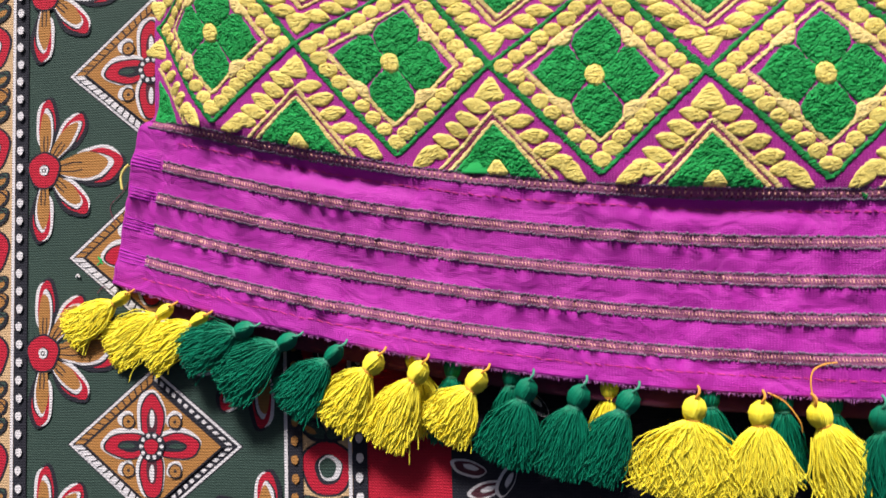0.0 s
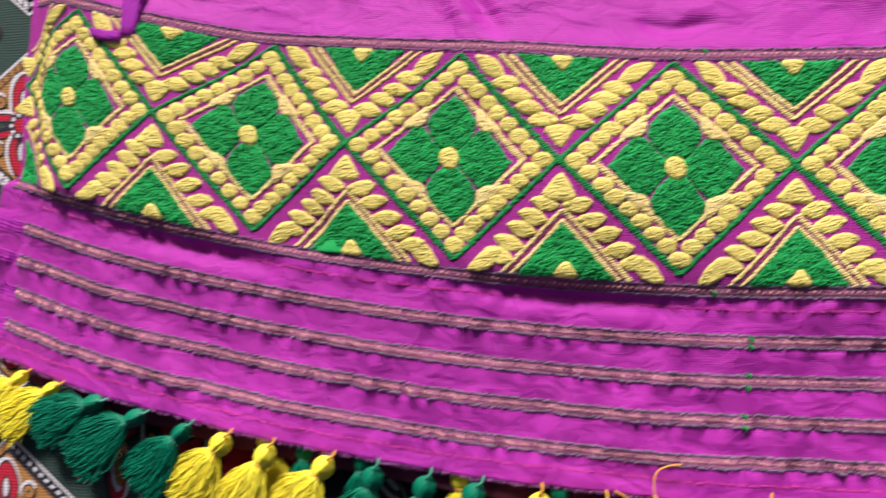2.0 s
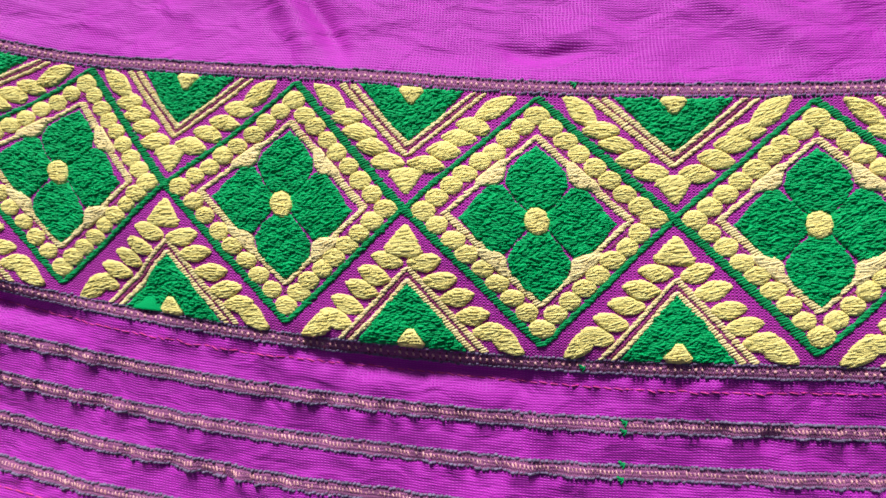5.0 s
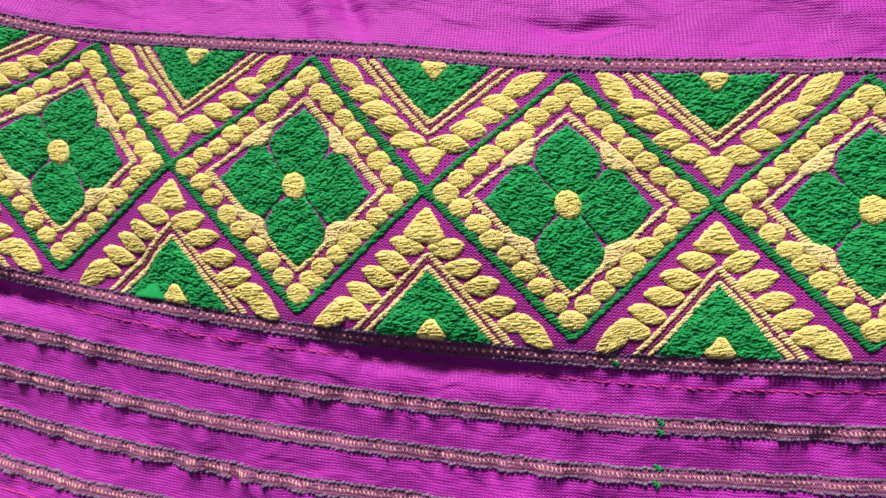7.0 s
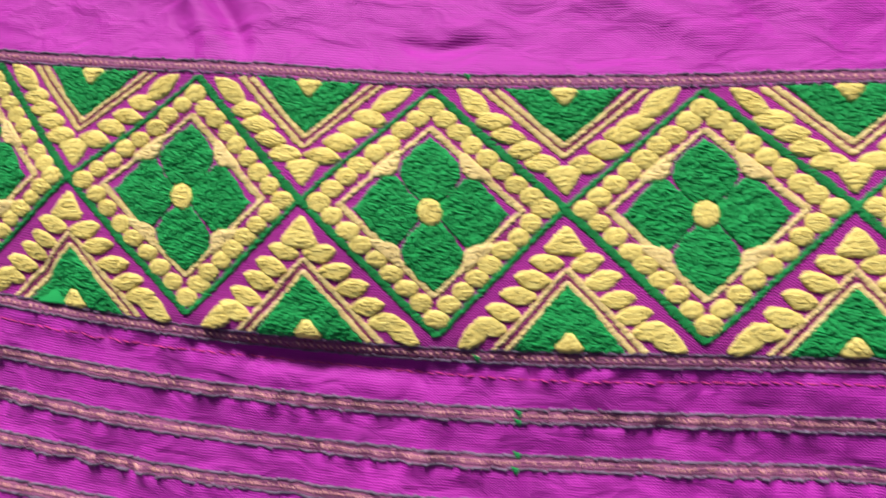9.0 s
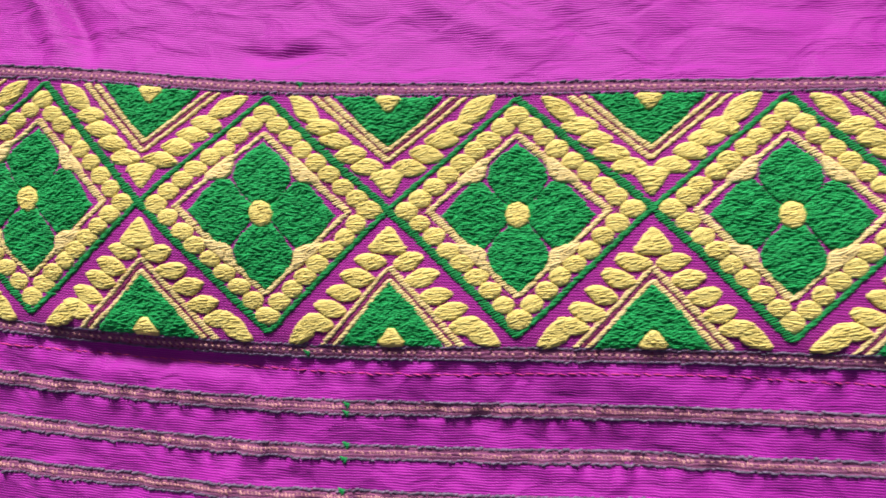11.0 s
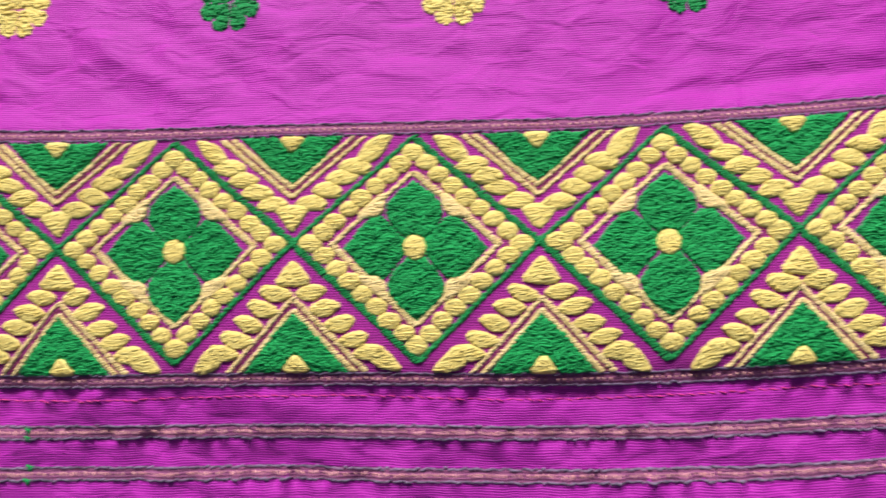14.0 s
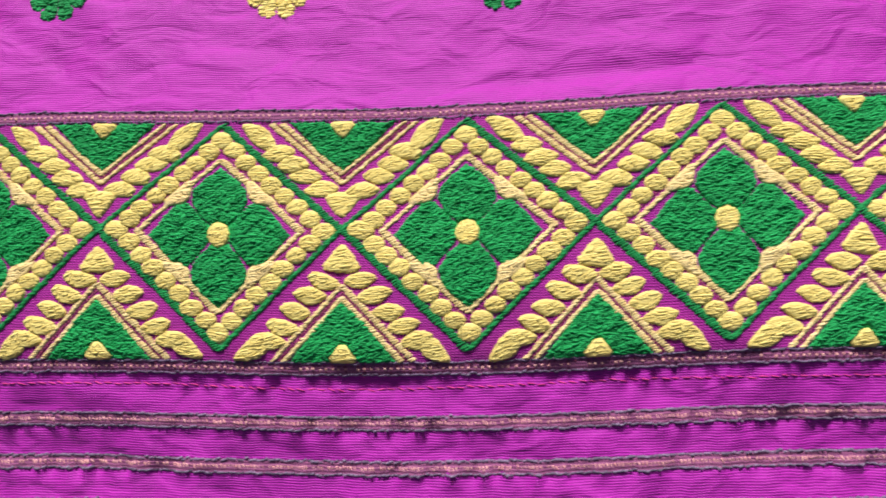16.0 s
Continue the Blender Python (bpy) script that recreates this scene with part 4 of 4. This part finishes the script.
def tassel(x, y, turn, length, spread, mat, label, seed, z0=-0.0044, strands=210, frizz=1.0, size=1.0, zend=-0.0135, ball=1.0):
    """A yarn tassel hung from the hem at x, y: loop, round head, binding and a skirt of cut yarn."""
    fall = float(sag(np.array(x), 0.0))
    x, y = FROM[0] + (x - FROM[0]) * (1 + fall / 0.268), FROM[1] + (y - FROM[1]) * (1 + fall / 0.268)
    z0, zend = z0 - fall, max(zend - fall, BED + 0.0035)
    r = np.random.default_rng(seed)
    d = np.array([math.sin(radians(turn)), -math.cos(radians(turn))])
    e = np.array([-d[1], d[0]])
    drop = (zend - z0) / length

    def at(s, side=0.0, up=0.0):
        q = np.array([x, y]) + d * s + e * side
        return np.array([q[0], q[1], z0 + drop * s + up])

    length, spread = length * 1.06, spread * 1.12
    neck, rad = 0.0115 * size, 0.0044 * size * ball
    n, k = strands, 15
    th, q = r.uniform(0, 2 * math.pi, n), np.sqrt(r.uniform(0.10, 1, n))
    a, h = q * np.cos(th), q * np.sin(th)
    stray = (r.uniform(0, 1, n) < 0.06 * frizz).astype(float)[:, None]
    end = length * r.uniform(0.84, 1.03, n) - spread * 0.18 * a * a
    a, h, end = a[:, None], h[:, None], end[:, None]
    # the yarns run over the ball of the head, are bound at the neck and spread below it
    over = np.array([0.06, 0.22, 0.45, 0.70, 0.90])
    bulge = rad * np.array([0.30, 0.80, 1.02, 0.92, 0.62])
    t = np.linspace(0, 1, k - 5)[None]
    phase, waves = r.uniform(0, 6.3, (n, 1)), r.uniform(0.9, 2.6, (n, 1))
    wob = r.normal(0, 0.00014 * frizz, (n, k - 5)).cumsum(1) * t
    wob = wob + 0.00055 * frizz * np.sin(phase + waves * 2 * math.pi * t) * t ** 0.5
    wob = wob + stray * r.normal(0, 0.0035, (n, 1)) * t ** 2
    side = a * (rad * 0.62 + (spread - rad * 0.62) * t ** 0.75) + wob + r.normal(0, 0.0010 * frizz, (n, 1)) * np.sin(t * math.pi)
    up = h * (rad * 0.62 + rad * 0.45 * np.sin(t * math.pi * 0.8)) * (1 - 0.35 * t) + r.normal(0, 0.00010 * frizz, (n, k - 5))
    up = up + 0.0006 * np.cos(phase + waves * 5.1 * t) * t
    s = neck * 1.0 + (end - neck) * t
    rim = np.hypot(a, h)
    swirl = np.arctan2(h, a) + 0.5 * (over[None] - 0.5)
    side = np.concatenate([np.cos(swirl) * bulge[None] * (0.90 + 0.10 * rim), side], 1)
    up = np.concatenate([np.sin(swirl) * 0.9 * bulge[None] * (0.90 + 0.10 * rim), up], 1)
    s = np.concatenate([np.broadcast_to(0.0010 + neck * over[None], (n, 5)), s], 1)
    flat = np.array([x, y]) + d * s[..., None] + e * side[..., None]
    path = np.concatenate([flat, np.maximum(z0 + drop * s + up, BED + 0.0007)[..., None]], -1)
    run_ = np.gradient(path, axis=1)
    run_ /= np.linalg.norm(run_, axis=-1, keepdims=True) + 1e-12
    ax = np.cross(run_, (0, 0, 1.0))
    ax /= np.linalg.norm(ax, axis=-1, keepdims=True) + 1e-9
    bx = np.cross(run_, ax)
    thick = 0.00025 * r.uniform(0.75, 1.3, n)[:, None, None]
    ring = np.stack([path + thick * (math.cos(p) * ax + math.sin(p) * bx) for p in (math.pi / 2, math.pi * 7 / 6, math.pi * 11 / 6)], 2)
    i, j, b = np.meshgrid(np.arange(n), np.arange(k - 1), np.arange(3), indexing="ij")
    at_ = lambda jj, bb: (i * k * 3 + jj * 3 + bb).ravel()
    faces = np.stack([at_(j, b), at_(j, (b + 1) % 3), at_(j + 1, (b + 1) % 3), at_(j + 1, b)], 1)
    skirt = mesh_part("tassel", ring.reshape(-1, 3), faces.tolist(), mat, shawl, label)
    # head: yarn wound over a ball
    t = np.linspace(0.02, 1, 13)
    prof = 0.93 * rad * np.sin(t * math.pi * 0.84 + 0.06) ** 0.65
    ring = np.arange(26) * 2 * math.pi / 26
    v = np.array([at(0.0012 + (neck - 0.0008) * tt, p * math.cos(th) * (1 + 0.06 * math.cos(13 * th + 4 * tt)), p * 0.88 * math.sin(th) * (1 + 0.06 * math.cos(13 * th + 4 * tt))) for tt, p in zip(t, prof) for th in ring])
    f = [(a * 26 + b, a * 26 + (b + 1) % 26, (a + 1) * 26 + (b + 1) % 26, (a + 1) * 26 + b) for a in range(12) for b in range(26)] + [tuple(range(25, -1, -1))]
    mesh_part("tassel_head", v, f, mat, skirt)
    pairs = []
    for k in range(3):
        t = np.linspace(0, 2 * math.pi, 17)
        pts = np.array([at(neck * (0.90 + 0.045 * k), rad * 0.66 * math.cos(p), rad * 0.62 * math.sin(p)) for p in t])
        pairs.append(tube(pts, 0.00042, 4))
    tie = ORANGE if mat is TASSEL_YELLOW else TEAL
    mesh_part("tassel_tie", *merged(*pairs), tie, skirt, "thread bound round the neck")
    t = np.linspace(0, 1, 6)
    pts = np.array([at(-0.0030 + 0.0060 * q, 0.0006 * math.sin(q * 5), 0.0012 + 0.0018 * math.sin(q * math.pi)) for q in t])
    mesh_part("tassel_loop", *tube(pts, 0.00055, 5), tie, skirt, "thread loop through the hem")
    return skirt


Y_LABEL, G_LABEL = "bright yellow cotton tassel", "dark green cotton tassel"
# hem x, turn, length, half-spread
FRONT = [(-0.0367, -62, 0.0410, 0.0080), (-0.0157, -60, 0.0440, 0.0105), (0.0008, -62, 0.0410, 0.0090), (0.0225, -72, 0.0410, 0.0105), (0.0420, -63, 0.0450, 0.0135), (0.0620, -47, 0.0400, 0.0105),
         (0.0790, -41, 0.0400, 0.0105), (0.0975, -33, 0.0420, 0.0110), (0.1225, -38, 0.0350, 0.0115), (0.1410, -20, 0.0385, 0.0120), (0.1620, -20, 0.0400, 0.0105), (0.1820, -26, 0.0410, 0.0095),
         (0.2050, -6, 0.0420, 0.0190), (0.2290, 0, 0.0390, 0.0140), (0.2475, 24, 0.0415, 0.0120), (0.2715, 8, 0.0400, 0.0105)]


def hem_at(x):
    return HEM + 0.43 * max(0.300 - x, 0) ** 2


for k in range(34):
    if k < len(FRONT):
        x, turn, long, wide = FRONT[k]
    else:
        x, turn, long, wide = 0.2715 + 0.0205 * (k - 15), 10 * math.sin(k * 2.7), 0.039 + 0.003 * math.sin(k * 1.3), 0.0110
    yellow = (k // 3) % 2 == 0
    tassel(x, hem_at(x) - 0.0005, turn, long, wide, TASSEL_YELLOW if yellow else TASSEL_GREEN, Y_LABEL if yellow else G_LABEL, 100 + k,
           frizz=3.6 if k == 12 else 1.5, ball=(0.66, 0.66, 0.70, 0.8, 0.8, 0.8)[k] if k < 6 else 1.0, strands=(900 if k in (12, 4) else 720) if k < 18 else 160)
# tassels of the layer beneath, showing between the others
for k, (x, turn, yellow) in enumerate(((0.0895, 8, True), (0.1080, -8, False), (0.1330, -6, False), (0.1730, -2, True), (0.2120, 4, False), (0.2400, 2, False), (0.2580, 4, False), (0.2900, 0, True))):
    tassel(x, hem_at(x) + 0.002, turn, 0.038, 0.010, TASSEL_YELLOW if yellow else TASSEL_GREEN, (Y_LABEL if yellow else G_LABEL) + " on the lower layer", 300 + k, z0=-0.0140, strands=220, size=0.85, zend=-0.0210)


# ---- loose threads and lint ----
def loose(name, pts, r, mat, label):
    p = np.array(pts)
    t = np.linspace(0, len(p) - 1, 10 * len(p))
    k = np.clip(t.astype(int), 0, len(p) - 2)
    f = (t - k)[:, None]
    a, b, c, d = p[np.clip(k - 1, 0, None)], p[k], p[k + 1], p[np.clip(k + 2, None, len(p) - 1)]
    q = 0.5 * (2 * b + (c - a) * f + (2 * a - 5 * b + 4 * c - d) * f ** 2 + (3 * b - 3 * c + d - a) * f ** 3)
    tagged(mesh_part(name, *tube(q, r, 5), mat), label, "thread")


loose("loose_thread", [(0.2476, -0.1264, -0.0022), (0.2464, -0.1191, -0.0022), (0.2475, -0.1136, -0.0022), (0.2517, -0.1111, -0.0022), (0.2563, -0.1105, -0.0022)], 0.00035, ORANGE, "loose orange thread looped over the shawl hem")
loose("loose_thread", [(0.2331, -0.1230, -0.0100), (0.2392, -0.1266, -0.0090), (0.2441, -0.1338, -0.0090), (0.2456, -0.1386, -0.0110)], 0.00030, ORANGE, "loose orange thread lying between two yellow tassels")
loose("loose_thread", [(0.2477, -0.1400, -0.0080), (0.2470, -0.1525, -0.0100), (0.2446, -0.1574, -0.0120), (0.2398, -0.1580, -0.0120), (0.2378, -0.1554, -0.0120)], 0.00032, TASSEL_YELLOW, "loose yellow thread trailing from a tassel")
loose("loose_thread", [(-0.0614, -0.0437, -0.0283), (-0.0644, -0.0346, -0.0283), (-0.0576, -0.0275, -0.0283), (-0.0519, -0.0182, -0.0283)], 0.00018, MAROON, "thin maroon thread lying on the bedspread")
loose("loose_thread", [(-0.0715, -0.0774, -0.0283), (-0.0679, -0.0742, -0.0283), (-0.0626, -0.0754, -0.0283), (-0.0590, -0.0788, -0.0283), (-0.0631, -0.0803, -0.0283)], 0.00018, MAROON, "thin maroon thread curled on the bedspread")
loose("loose_thread", [(0.0024, -0.0871, -0.0120), (-0.0039, -0.0906, -0.0125), (-0.0097, -0.0968, -0.0140), (-0.0142, -0.1023, -0.0283)], 0.00022, MAROON, "thin maroon thread hanging below the hem")
loose("loose_thread", [(-0.0468, -0.0289, -0.0120), (-0.0474, -0.0235, -0.0120), (-0.0457, -0.0196, -0.0120), (-0.0434, -0.0176, -0.0120)], 0.00055, YELLOW, "short yellow-green yarn end beside the selvedge")
loose("loose_thread", [(-0.0625, -0.0641, -0.0160), (-0.0602, -0.0620, -0.0160), (-0.0619, -0.0604, -0.0160), (-0.0596, -0.0637, -0.0160)], 0.00045, GREEN, "green yarn fluff beside the selvedge")
loose("loose_thread", [(0.1957, 0.0234, 0.0030), (0.1989, 0.0241, 0.0030), (0.2057, 0.0256, 0.0030), (0.2131, 0.0269, 0.0030), (0.2197, 0.0293, 0.0030), (0.2269, 0.0336, 0.0030), (0.2346, 0.0379, 0.0030)], 0.00012, MAROON, "fine dark thread lying across the embroidery")
loose("loose_thread", [(0.1840, 0.0171, 0.0030), (0.1853, 0.0211, 0.0030), (0.1855, 0.0238, 0.0030), (0.1900, 0.0199, 0.0030), (0.1936, 0.0204, 0.0030)], 0.00012, MAROON, "fine dark hair-thin thread on the embroidery")
loose("lint", [(-0.0828, -0.0690, -0.0280), (-0.0819, -0.0679, -0.0280), (-0.0810, -0.0693, -0.0280)], 0.0005, P_WHITE, "white speck of lint on the bedspread")

# a tuck of plain cloth folded over the border near its free end
for outline_, top_ in (([(0.0309, 0.0867), (0.0395, 0.0862), (0.0387, 0.0718), (0.0368, 0.0610), (0.0293, 0.0599), (0.0301, 0.0723)], 0.0035), ([(0.0151, 0.0653), (0.0223, 0.0636), (0.0310, 0.0622), (0.0307, 0.0582), (0.0236, 0.0587), (0.0169, 0.0605)], 0.0045)):
    tv, tf = pillow(np.array(outline_), 0.0025, 5, 2)
    tv[:, 2] += top_ - 0.001
    mesh_part("tucked_fold", tv, tf, bpy.data.materials["purple yarn"], shawl, "small purple tuck of plain cloth")

# frayed cut edge along the hem
fray_u = rng.uniform(-0.040, 0.62, 1500)
fray_c = np.stack([fray_u, HEM - 0.0004 + rng.normal(0, 0.0003, 1500)], 1)
fray_a = rng.normal(-math.pi / 2, 0.5, 1500)
fray = motif("hem_fray", stitches(fray_c, np.stack([np.cos(fray_a), np.sin(fray_a)], 1), rng.uniform(0.0003, 0.0009, 1500), np.full(1500, 0.00018), np.full(1500, 0.0002)),
             thread("lavender fray", (0.24, 0.03, 0.25), (0.55, 0.22, 0.54)), shawl, "short lavender threads fraying at the hem")
fray["kind"] = "stuff"
